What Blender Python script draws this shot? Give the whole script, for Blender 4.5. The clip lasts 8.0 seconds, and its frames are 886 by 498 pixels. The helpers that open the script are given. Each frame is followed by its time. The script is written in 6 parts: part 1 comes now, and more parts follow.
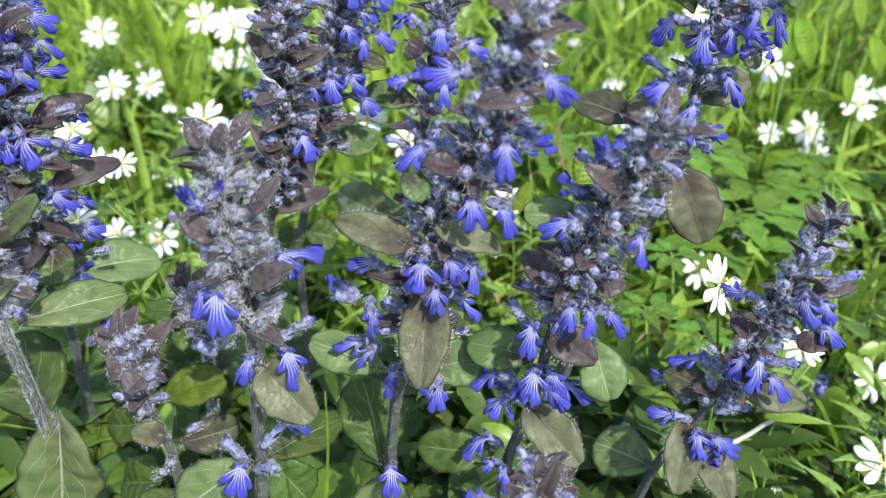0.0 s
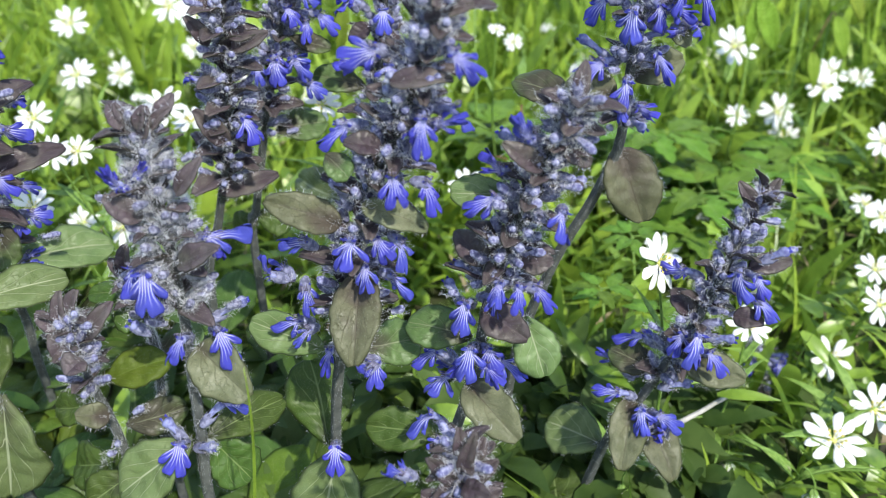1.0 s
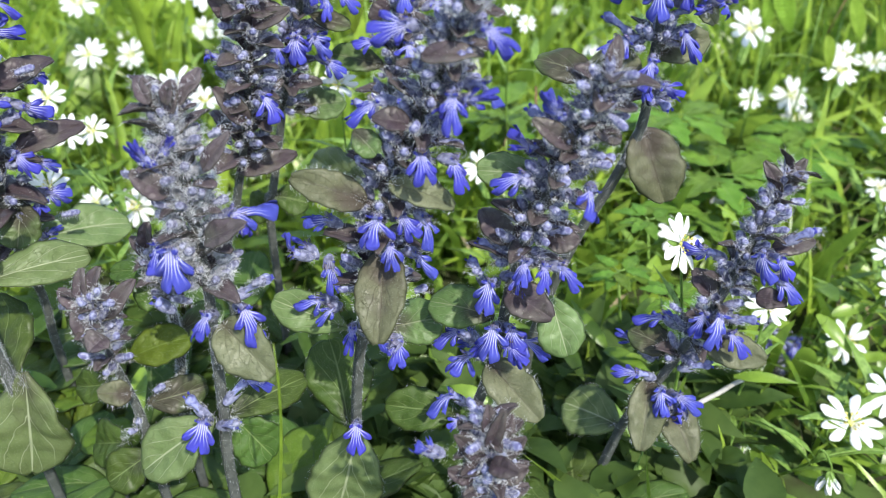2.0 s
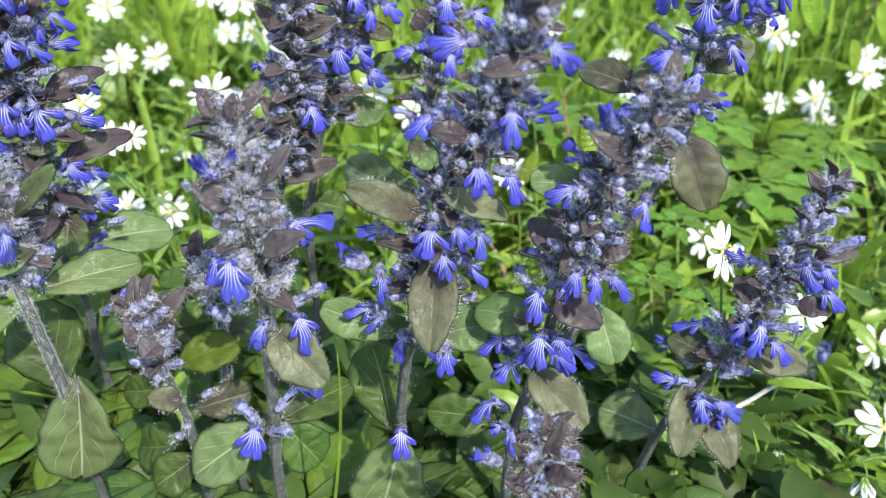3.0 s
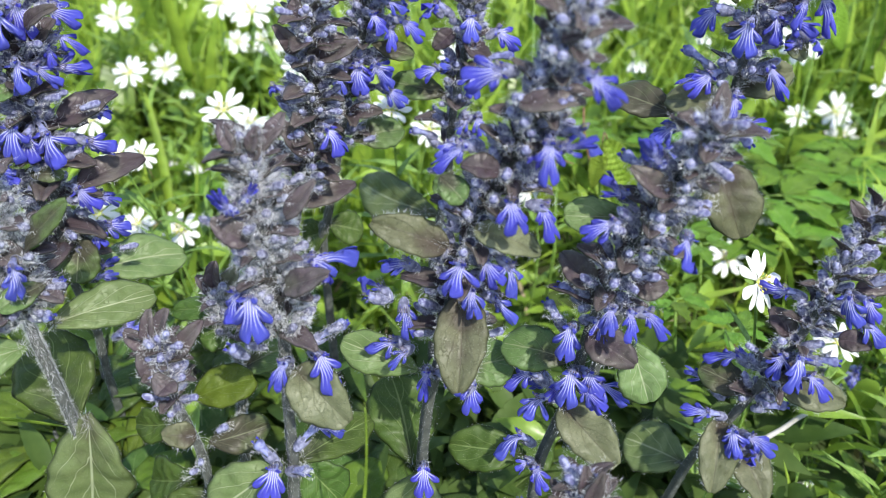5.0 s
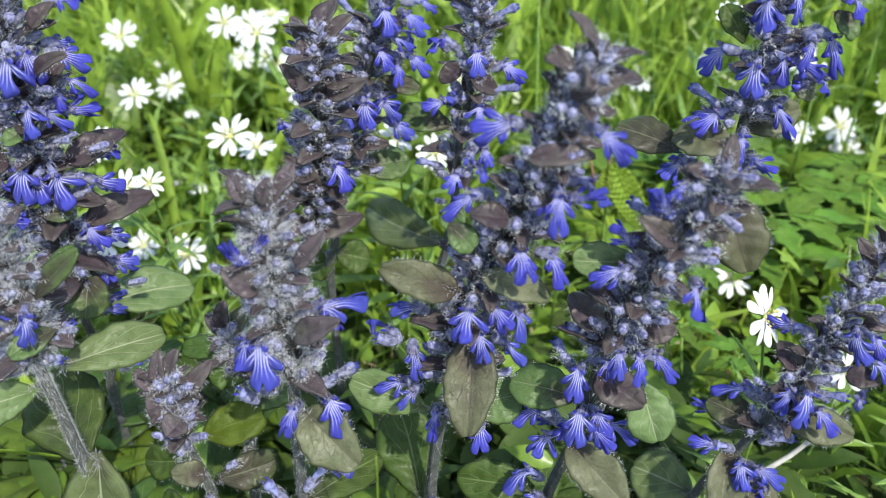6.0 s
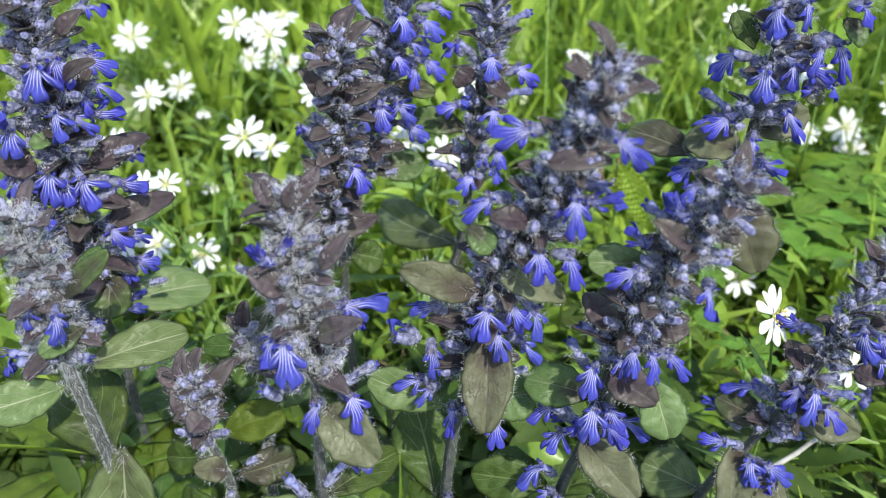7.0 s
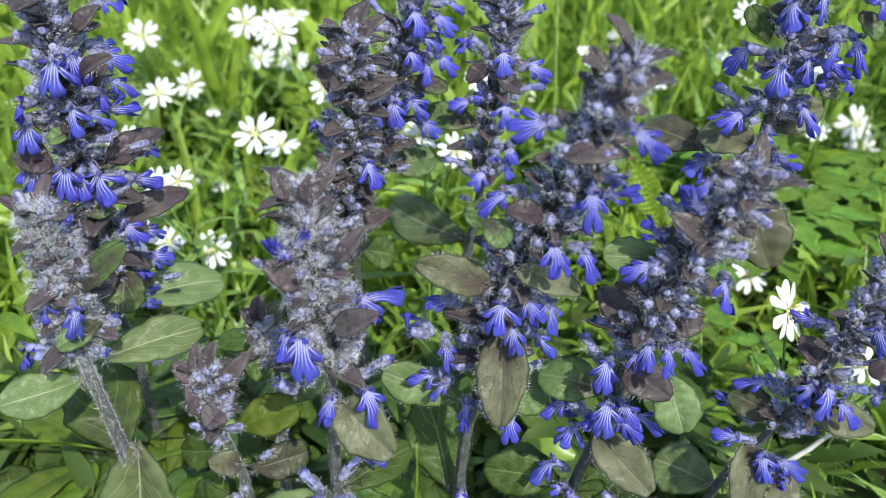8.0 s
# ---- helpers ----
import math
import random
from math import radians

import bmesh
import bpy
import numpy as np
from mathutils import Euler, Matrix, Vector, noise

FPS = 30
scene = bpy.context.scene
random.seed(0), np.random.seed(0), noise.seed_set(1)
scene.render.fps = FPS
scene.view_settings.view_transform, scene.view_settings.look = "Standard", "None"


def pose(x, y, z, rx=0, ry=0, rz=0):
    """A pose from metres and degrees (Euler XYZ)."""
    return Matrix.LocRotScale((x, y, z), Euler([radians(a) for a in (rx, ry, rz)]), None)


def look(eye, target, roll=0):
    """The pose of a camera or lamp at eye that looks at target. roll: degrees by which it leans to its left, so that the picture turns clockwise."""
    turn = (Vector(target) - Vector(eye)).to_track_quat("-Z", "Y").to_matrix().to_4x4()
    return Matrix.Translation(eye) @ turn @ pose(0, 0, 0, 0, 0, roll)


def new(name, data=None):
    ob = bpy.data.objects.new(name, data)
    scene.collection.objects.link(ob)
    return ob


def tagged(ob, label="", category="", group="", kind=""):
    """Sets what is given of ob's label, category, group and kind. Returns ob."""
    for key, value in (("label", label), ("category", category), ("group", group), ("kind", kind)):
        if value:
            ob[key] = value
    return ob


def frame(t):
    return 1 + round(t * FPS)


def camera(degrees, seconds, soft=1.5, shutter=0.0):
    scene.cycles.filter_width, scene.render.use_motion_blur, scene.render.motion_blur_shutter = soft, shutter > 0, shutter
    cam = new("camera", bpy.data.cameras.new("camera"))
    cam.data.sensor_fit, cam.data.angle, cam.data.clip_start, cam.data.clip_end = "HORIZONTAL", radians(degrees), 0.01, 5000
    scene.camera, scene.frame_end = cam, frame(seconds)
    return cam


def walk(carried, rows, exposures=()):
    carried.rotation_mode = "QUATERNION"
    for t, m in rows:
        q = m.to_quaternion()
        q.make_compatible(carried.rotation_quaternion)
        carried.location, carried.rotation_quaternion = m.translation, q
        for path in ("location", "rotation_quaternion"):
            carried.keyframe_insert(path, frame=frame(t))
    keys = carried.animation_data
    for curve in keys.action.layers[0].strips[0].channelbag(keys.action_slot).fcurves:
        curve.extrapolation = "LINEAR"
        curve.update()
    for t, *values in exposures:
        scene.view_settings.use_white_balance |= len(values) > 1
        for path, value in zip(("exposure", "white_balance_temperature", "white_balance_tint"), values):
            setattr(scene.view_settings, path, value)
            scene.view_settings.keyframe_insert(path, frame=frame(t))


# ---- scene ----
cam = camera(58.0, 8.0, soft=0.8)
cam.data.dof.use_dof, cam.data.dof.focus_distance, cam.data.dof.aperture_fstop = True, 0.282, 13.0
PATH = [
    (0, (0.00833, 0.01070, 0.33446), (-0.03446, 1.71585, -0.70988), 0.54),
    (0.5, (0.02290, 0.00938, 0.33357), (0.00327, 1.71341, -0.71328), 0.69),
    (1, (0.02975, 0.00698, 0.33331), (-0.00526, 1.69832, -0.73351), 0.05),
    (1.5, (0.02198, 0.00380, 0.33064), (0.00315, 1.68727, -0.74898), 0.40),
    (1.7, (0.02246, 0.00636, 0.32970), (-0.00351, 1.68423, -0.75846), 0.38),
    (2.8, (0.01321, 0.00557, 0.33485), (-0.04333, 1.67437, -0.76602), -0.16),
    (3, (0.00778, 0.00498, 0.33523), (-0.04797, 1.67561, -0.76289), -0.03),
    (3.5, (0.00473, 0.01113, 0.34322), (-0.07458, 1.67830, -0.75871), -0.51),
    (4, (0.00650, 0.01769, 0.33649), (-0.07153, 1.68892, -0.75937), -0.55),
    (4.5, (0.00589, 0.01989, 0.33939), (-0.06664, 1.68890, -0.76022), -0.32),
    (4.7, (0.00172, 0.01900, 0.33656), (-0.06566, 1.69070, -0.75928), -0.09),
    (6, (-0.00212, 0.02644, 0.34909), (-0.07614, 1.70045, -0.74280), -0.49),
    (6.5, (-0.00748, 0.02262, 0.35350), (-0.08105, 1.69265, -0.74450), -0.41),
    (7, (-0.00690, 0.02131, 0.35351), (-0.08684, 1.69273, -0.74193), -0.57),
    (7.5, (-0.01044, 0.02099, 0.35646), (-0.09271, 1.68606, -0.74843), -0.56),
    (8, (-0.00980, 0.01972, 0.35229), (-0.10361, 1.69022, -0.74343), -0.85),
]
walk(cam, [(t, look(eye, target, roll)) for t, eye, target, roll in PATH],
     [(0, 1.10), (1.0, 1.01), (3.0, 1.20), (4.5, 1.19), (6.0, 0.90), (8.0, 0.89)])

# ---- daylight ----
SUN_ELEVATION, SUN_AZIMUTH = 48.0, 30.0     # azimuth: degrees from straight behind the first view towards its right
world = bpy.data.worlds.new("sky")
scene.world = world
world.use_nodes = True
wn = world.node_tree.nodes
sky = wn.new("ShaderNodeTexSky")
sky.sky_type, sky.sun_disc = "NISHITA", False
sky.sun_elevation = radians(SUN_ELEVATION)
sun_dir = Vector((math.sin(radians(SUN_AZIMUTH)) * math.cos(radians(SUN_ELEVATION)),
                  -math.cos(radians(SUN_AZIMUTH)) * math.cos(radians(SUN_ELEVATION)), math.sin(radians(SUN_ELEVATION))))
sky.sun_rotation = math.atan2(sun_dir.x, sun_dir.y)
wn["Background"].inputs["Strength"].default_value = 0.15
world.node_tree.links.new(sky.outputs["Color"], wn["Background"].inputs["Color"])
sun = new("sun", bpy.data.lights.new("sun", "SUN"))
sun.data.energy, sun.data.angle, sun.data.color = 2.75, radians(0.8), (0.98, 0.96, 0.85)
sun.matrix_world = look(sun_dir * 10, (0, 0, 0))


# ---- materials ----
def node_material(name):
    m = bpy.data.materials.new(name)
    m.use_nodes = True
    t = m.node_tree
    bsdf, out = t.nodes["Principled BSDF"], t.nodes["Material Output"]

    def add(kind, **inputs):
        n = t.nodes.new("ShaderNode" + kind)
        for k, v in inputs.items():
            n.inputs[k.replace("_", " ")].default_value = v
        return n
    return m, add, t.links.new, bsdf, out


def rgba(c):
    return (c[0], c[1], c[2], 1.0)


def mathn(add, link, op, a, b=None):
    n = add("Math")
    n.operation = op
    for i, v in enumerate((a, b)):
        if v is None:
            continue
        if isinstance(v, (int, float)):
            n.inputs[i].default_value = v
        else:
            link(v, n.inputs[i])
    return n.outputs[0]


def ramp(add, link, fac, lo, hi):
    n = add("MapRange")
    n.interpolation_type = "SMOOTHSTEP"
    n.inputs["From Min"].default_value, n.inputs["From Max"].default_value = lo, hi
    link(fac, n.inputs["Value"])
    return n.outputs["Result"]


def mix(add, link, fac, a, b):
    n = add("Mix")
    n.data_type = "RGBA"
    for sock, v in ((n.inputs[0], fac), (n.inputs[6], a), (n.inputs[7], b)):
        if isinstance(v, tuple):
            sock.default_value = rgba(v)
        elif isinstance(v, (int, float)):
            sock.default_value = v
        else:
            link(v, sock)
    return n.outputs[2]


def finish(add, link, bsdf, out, colour, through_light, rough=0.5, height=None, bump=0.0003, gloss=0.4, tint=None):
    """Principled surface with some light passing through thin tissue."""
    link(colour, bsdf.inputs["Base Color"])
    bsdf.inputs["Roughness"].default_value = rough
    bsdf.inputs["Specular IOR Level"].default_value = gloss
    if height is not None:
        b = add("Bump", Distance=bump)
        link(height, b.inputs["Height"])
        link(b.outputs["Normal"], bsdf.inputs["Normal"])
    if through_light > 0:
        tr = add("BsdfTranslucent")
        link(colour if tint is None else mix(add, link, 0.6, colour, tint), tr.inputs["Color"])
        ms = add("MixShader", Fac=through_light)
        link(bsdf.outputs[0], ms.inputs[1])
        link(tr.outputs[0], ms.inputs[2])
        link(ms.outputs[0], out.inputs["Surface"])


def leaf_material(name, base, other, vein, through_light, rough, veins=3.2, flush=None, flush_reach=0.5, edge=None, show=0.5, net_show=0.5, dark=(0.02, 0.026, 0.012), vein_width=0.05, sweep=1.7, grain_show=0.2):
    """Leaf with side veins, a fine dark net between them, hair bases and, where given, a purple-brown flush spreading from its foot."""
    m, add, link, bsdf, out = node_material(name)
    uv = add("UVMap")
    sep = add("SeparateXYZ")
    link(uv.outputs[0], sep.inputs[0])
    u = mathn(add, link, "ABSOLUTE", mathn(add, link, "MULTIPLY", mathn(add, link, "SUBTRACT", sep.outputs[0], 0.5), 2.0))
    geo, info = add("TexCoord"), add("ObjectInfo")
    n1, n2, n3 = add("TexNoise", Scale=110.0, Detail=5.0), add("TexNoise", Scale=1300.0, Detail=3.0), add("TexNoise", Scale=420.0, Detail=2.0)
    for n in (n1, n2, n3):
        link(geo.outputs["Object"], n.inputs["Vector"])
    # side veins sweep forward from the midrib and bend towards the tip
    fan = mathn(add, link, "ADD", mathn(add, link, "MULTIPLY", u, sweep), mathn(add, link, "MULTIPLY", mathn(add, link, "MULTIPLY", u, u), 0.6))
    along = mathn(add, link, "SUBTRACT", mathn(add, link, "MULTIPLY", sep.outputs[1], veins), fan)
    along = mathn(add, link, "ADD", along, mathn(add, link, "MULTIPLY", n1.outputs[0], 0.7))
    saw = mathn(add, link, "ABSOLUTE", mathn(add, link, "SUBTRACT", mathn(add, link, "FRACT", along), 0.5))
    side = mathn(add, link, "MULTIPLY", ramp(add, link, saw, vein_width, 0.0), ramp(add, link, u, 1.0, 0.45))
    mid = ramp(add, link, u, 0.05, 0.012)
    bent = add("VectorMath")
    bent.operation = "ADD"
    wob = add("VectorMath")
    wob.operation = "SCALE"
    wob.inputs["Scale"].default_value = 0.0045
    link(n3.outputs["Color"], wob.inputs[0])
    link(geo.outputs["Object"], bent.inputs[0])
    link(wob.outputs[0], bent.inputs[1])
    cell = add("TexVoronoi", Scale=420.0)
    cell.feature = "DISTANCE_TO_EDGE"
    link(bent.outputs[0], cell.inputs["Vector"])
    net = mathn(add, link, "MULTIPLY", ramp(add, link, cell.outputs["Distance"], 0.055, 0.0), ramp(add, link, n3.outputs[0], 0.35, 0.6))
    dots = add("TexVoronoi", Scale=1100.0)
    link(geo.outputs["Object"], dots.inputs["Vector"])
    dot = ramp(add, link, dots.outputs["Distance"], 0.26, 0.12)
    tone = mix(add, link, ramp(add, link, n1.outputs[0], 0.25, 0.75), base, other)
    grain = ramp(add, link, n2.outputs[0], 0.35, 0.7)
    tone = mix(add, link, mathn(add, link, "MULTIPLY", grain, grain_show), tone, tuple(0.55 * c for c in base))
    vary = add("HueSaturation")
    link(mathn(add, link, "ADD", mathn(add, link, "MULTIPLY", info.outputs["Random"], 0.03), 0.485), vary.inputs["Hue"])
    link(mathn(add, link, "ADD", mathn(add, link, "MULTIPLY", info.outputs["Random"], 0.4), 0.8), vary.inputs["Value"])
    link(tone, vary.inputs["Color"])
    colour = vary.outputs[0]
    if flush:
        reach = mathn(add, link, "ADD", mathn(add, link, "ADD", sep.outputs[1], mathn(add, link, "MULTIPLY", u, 0.35)), mathn(add, link, "MULTIPLY", mathn(add, link, "SUBTRACT", n1.outputs[0], 0.5), 1.1))
        reach = mathn(add, link, "ADD", reach, mathn(add, link, "MULTIPLY", mathn(add, link, "SUBTRACT", info.outputs["Random"], 0.5), 0.7))
        colour = mix(add, link, mathn(add, link, "MULTIPLY", ramp(add, link, reach, flush_reach + 0.4, flush_reach - 0.2), 0.85), colour, flush)
    colour = mix(add, link, mathn(add, link, "MULTIPLY", net, net_show), colour, dark)
    colour = mix(add, link, mathn(add, link, "MULTIPLY", mathn(add, link, "MAXIMUM", mid, mathn(add, link, "MULTIPLY", side, 0.8)), show), colour, vein)
    colour = mix(add, link, mathn(add, link, "MULTIPLY", dot, 0.16), colour, (0.42, 0.45, 0.34))
    rim = ramp(add, link, u, 0.90, 0.99)
    colour = mix(add, link, mathn(add, link, "MULTIPLY", rim, 0.6), colour, edge if edge else dark)
    puff = mathn(add, link, "SUBTRACT", mathn(add, link, "MULTIPLY", n2.outputs[0], 0.25), mathn(add, link, "MULTIPLY", mathn(add, link, "MAXIMUM", net, mathn(add, link, "MAXIMUM", mid, side)), 0.5))
    finish(add, link, bsdf, out, colour, through_light, rough, puff, 0.00025, 0.2)
    return m


def simple_material(name, a, b, scale, through_light=0.0, rough=0.6, bump=0.0, gloss=0.4, island=False):
    m, add, link, bsdf, out = node_material(name)
    geo = add("TexCoord")
    n = add("TexNoise", Scale=scale, Detail=4.0)
    link(geo.outputs["Object"], n.inputs["Vector"])
    f = ramp(add, link, n.outputs[0], 0.35, 0.65)
    if island:
        g = add("NewGeometry")
        f = mathn(add, link, "ADD", mathn(add, link, "MULTIPLY", f, 0.3), mathn(add, link, "MULTIPLY", g.outputs["Random Per Island"], 0.7))
    finish(add, link, bsdf, out, mix(add, link, f, a, b), through_light, rough, n.outputs[0] if bump else None, bump, gloss)
    return m


def lip_material():
    """Violet-blue petal with pale rays running out from the throat."""
    m, add, link, bsdf, out = node_material("blue_petal")
    uv, sep, info, geo = add("UVMap"), add("SeparateXYZ"), add("ObjectInfo"), add("TexCoord")
    link(uv.outputs[0], sep.inputs[0])
    n = add("TexNoise", Scale=700.0, Detail=3.0)
    link(geo.outputs["Object"], n.inputs["Vector"])
    wob = mathn(add, link, "ADD", sep.outputs[0], mathn(add, link, "MULTIPLY", mathn(add, link, "SUBTRACT", n.outputs[0], 0.5), 0.03))
    ray = mathn(add, link, "COSINE", mathn(add, link, "MULTIPLY", mathn(add, link, "SUBTRACT", wob, 0.5), 2 * math.pi * 9.0))
    ray = ramp(add, link, ray, 0.15, 0.9)
    fade = ramp(add, link, mathn(add, link, "ADD", sep.outputs[1], mathn(add, link, "MULTIPLY", n.outputs[0], 0.35)), 1.0, 0.42)
    f = mathn(add, link, "MULTIPLY", ray, fade)
    blue = mix(add, link, n.outputs[0], (0.058, 0.068, 0.42), (0.108, 0.130, 0.64))
    blue = mix(add, link, info.outputs["Random"], blue, (0.075, 0.072, 0.56))
    pale = mix(add, link, ramp(add, link, sep.outputs[1], 0.50, 0.0), blue, (0.40, 0.39, 0.78))
    colour = mix(add, link, mathn(add, link, "MULTIPLY", f, 0.9), pale, (0.74, 0.75, 0.94))
    finish(add, link, bsdf, out, colour, 0.28, 0.55, n.outputs[0], 0.0002, 0.3)
    return m


BLUE = lip_material()
TUBE = simple_material("pale_tube", (0.085, 0.09, 0.25), (0.28, 0.30, 0.55), 400, 0.2, 0.6, 0.0002)
BUD = simple_material("downy_bud", (0.12, 0.12, 0.26), (0.37, 0.38, 0.57), 900, 0.15, 0.8, 0.0006)
WHITE_BUD = simple_material("white_downy_bud", (0.10, 0.10, 0.17), (0.34, 0.345, 0.47), 900, 0.15, 0.85, 0.0008)
CALYX = simple_material("calyx_skin", (0.090, 0.094, 0.165), (0.24, 0.245, 0.37), 600, 0.1, 0.75, 0.0003)
WOOLLY = simple_material("woolly_calyx", (0.15, 0.16, 0.165), (0.30, 0.305, 0.345), 600, 0.15, 0.85, 0.0003)
HAIR = simple_material("white_hair", (0.64, 0.64, 0.70), (0.86, 0.86, 0.90), 200, 0.45, 0.6)
STEM = simple_material("bugle_stem", (0.050, 0.055, 0.052), (0.085, 0.090, 0.085), 350, 0.0, 0.6, 0.0004)
STAMEN = simple_material("stamen", (0.05, 0.045, 0.10), (0.25, 0.22, 0.3), 600, 0.0, 0.6)
LEAF_G = leaf_material("bugle_leaf_green", (0.050, 0.092, 0.018), (0.080, 0.130, 0.031), (0.20, 0.26, 0.10), 0.22, 0.40, flush=(0.046, 0.052, 0.030), flush_reach=0.02, net_show=0.2, show=0.65)
LEAF_Y = leaf_material("bugle_leaf_bright", (0.090, 0.150, 0.016), (0.130, 0.195, 0.026), (0.19, 0.26, 0.07), 0.32, 0.45, show=0.3, net_show=0.08)
LEAF_O = leaf_material("bugle_leaf_olive", (0.084, 0.136, 0.044), (0.122, 0.178, 0.066), (0.24, 0.26, 0.16), 0.2, 0.38, flush=(0.062, 0.050, 0.044), flush_reach=0.68, show=0.55, net_show=0.35)
LEAF_B = leaf_material("bugle_bract_tan", (0.118, 0.126, 0.070), (0.162, 0.166, 0.100), (0.07, 0.058, 0.042), 0.2, 0.40, flush=(0.082, 0.064, 0.056), flush_reach=0.33, show=0.38, net_show=0.3)
LEAF_P = leaf_material("bugle_bract_purple", (0.058, 0.040, 0.054), (0.108, 0.094, 0.086), (0.13, 0.11, 0.115), 0.15, 0.36, flush=(0.066, 0.048, 0.058), flush_reach=0.35, show=0.3, net_show=0.25, grain_show=0.08)
LEAF_L = leaf_material("bugle_leaf_pale", (0.122, 0.178, 0.064), (0.166, 0.222, 0.092), (0.36, 0.39, 0.25), 0.22, 0.38, flush=(0.085, 0.085, 0.052), flush_reach=-0.05, show=0.75, net_show=0.07)
LEAF_M = leaf_material("bugle_bract_mauve", (0.074, 0.052, 0.066), (0.128, 0.112, 0.114), (0.20, 0.18, 0.19), 0.2, 0.4, flush=(0.115, 0.112, 0.092), flush_reach=0.15, show=0.3, net_show=0.25, grain_show=0.1)
KINDS = {"m": LEAF_M, "l": LEAF_L, "g": LEAF_G, "y": LEAF_Y, "o": LEAF_O, "b": LEAF_B, "p": LEAF_P}
PETAL = simple_material("white_petal", (0.80, 0.82, 0.80), (0.88, 0.88, 0.87), 300, 0.3, 0.55, 0.0001)
ANTHER = simple_material("yellow_anther", (0.62, 0.52, 0.10), (0.80, 0.72, 0.25), 900, 0.0, 0.7)
GREEN_EYE = simple_material("green_ovary", (0.45, 0.55, 0.12), (0.6, 0.66, 0.2), 900, 0.0, 0.6)
SEPAL = simple_material("sepal", (0.16, 0.28, 0.05), (0.26, 0.40, 0.09), 300, 0.3, 0.5)
GRASS = simple_material("grass_blade", (0.066, 0.145, 0.018), (0.440, 0.600, 0.080), 60, 0.45, 0.33, 0.0, 0.5, island=True)
WEED = simple_material("meadow_leaf", (0.070, 0.150, 0.020), (0.360, 0.530, 0.072), 120, 0.42, 0.33, 0.0003, 0.5, island=True)
# dark wide vein stripes paint the shade in the valleys between the pleats
PLEAT = leaf_material("pleated_leaf", (0.27, 0.42, 0.045), (0.36, 0.52, 0.080), (0.08, 0.17, 0.012), 0.42, 0.5, 11.0, show=0.7, net_show=0.0, vein_width=0.2, sweep=2.4)
HERB = leaf_material("cut_herb_leaf", (0.115, 0.240, 0.026), (0.230, 0.390, 0.060), (0.30, 0.44, 0.13), 0.40, 0.42, veins=4.0, show=0.5, net_show=0.1)
SOIL = simple_material("mossy_soil", (0.028, 0.030, 0.010), (0.062, 0.110, 0.022), 25, 0.0, 0.95, 0.004)
# low leaf fill under the bugles; the shade there is put into its colour
SHADED_FILL = simple_material("shaded_fill_leaf", (0.044, 0.085, 0.016), (0.098, 0.155, 0.035), 120, 0.38, 0.5, 0.0003, 0.3, island=True)
BROWN = simple_material("brown_stalk", (0.11, 0.060, 0.032), (0.20, 0.115, 0.06), 300, 0.0, 0.7, 0.0003)
DRY = simple_material("bleached_stalk", (0.26, 0.25, 0.23), (0.42, 0.40, 0.37), 120, 0.0, 0.8, 0.0003)
STRAW = simple_material("dry_straw", (0.22, 0.17, 0.10), (0.36, 0.30, 0.19), 90, 0.1, 0.8, 0.0, 0.3, island=True)


# ---- building blocks ----
def mesh_of(name, verts, faces, material, uvs=None, smooth=True):
    me = bpy.data.meshes.new(name)
    me.from_pydata([tuple(v) for v in verts], [], faces)
    if uvs is not None:
        lay = me.uv_layers.new(name="UVMap")
        idx = np.empty(len(me.loops), dtype=np.int32)
        me.loops.foreach_get("vertex_index", idx)
        lay.data.foreach_set("uv", np.asarray(uvs, dtype=np.float32)[idx].ravel())
    me.materials.append(material)
    if smooth:
        me.polygons.foreach_set("use_smooth", [True] * len(me.polygons))
    me.update()
    return me


def part(name, mesh, parent, matrix=None, label=""):
    """One mesh object under a thing or a part; matrix is in the world."""
    ob = new(name, mesh)
    ob.parent = parent
    world_m = matrix if matrix is not None else Matrix.Identity(4)
    base = WORLD.get(parent.name, Matrix.Identity(4))
    ob.matrix_basis = base.inverted() @ world_m
    WORLD[ob.name] = world_m
    return tagged(ob, label)


WORLD = {}


def thing(name, place, label, category, group=""):
    ob = new(name)
    ob.empty_display_size = 0.01
    ob.location = place
    WORLD[ob.name] = Matrix.Translation(place)
    return tagged(ob, label, category, group)


def spline(points, t):
    """Smooth curve through points; t runs from 0 to the last index."""
    n = len(points)
    i = max(0, min(n - 2, int(math.floor(t))))
    f = t - i
    p1, p2 = points[i], points[i + 1]
    p0 = points[i - 1] if i > 0 else p1 * 2 - p2
    p3 = points[i + 2] if i + 2 < n else p2 * 2 - p1
    return 0.5 * ((2 * p1) + (p2 - p0) * f + (2 * p0 - 5 * p1 + 4 * p2 - p3) * f * f + (3 * p1 - p0 - 3 * p2 + p3) * f ** 3)


def axis_frame(direction, hint=Vector((0, 0, 1))):
    """Rotation whose x runs along direction and whose z is as near to hint as can be."""
    x = direction.normalized()
    y = hint.cross(x)
    if y.length < 1e-6:
        y = Vector((0, 1, 0)).cross(x)
    y.normalize()
    z = x.cross(y)
    return Matrix((x, y, z)).transposed()


def placed(origin, rot, scale=1.0):
    return Matrix.Translation(origin) @ rot.to_4x4() @ Matrix.Scale(scale, 4)


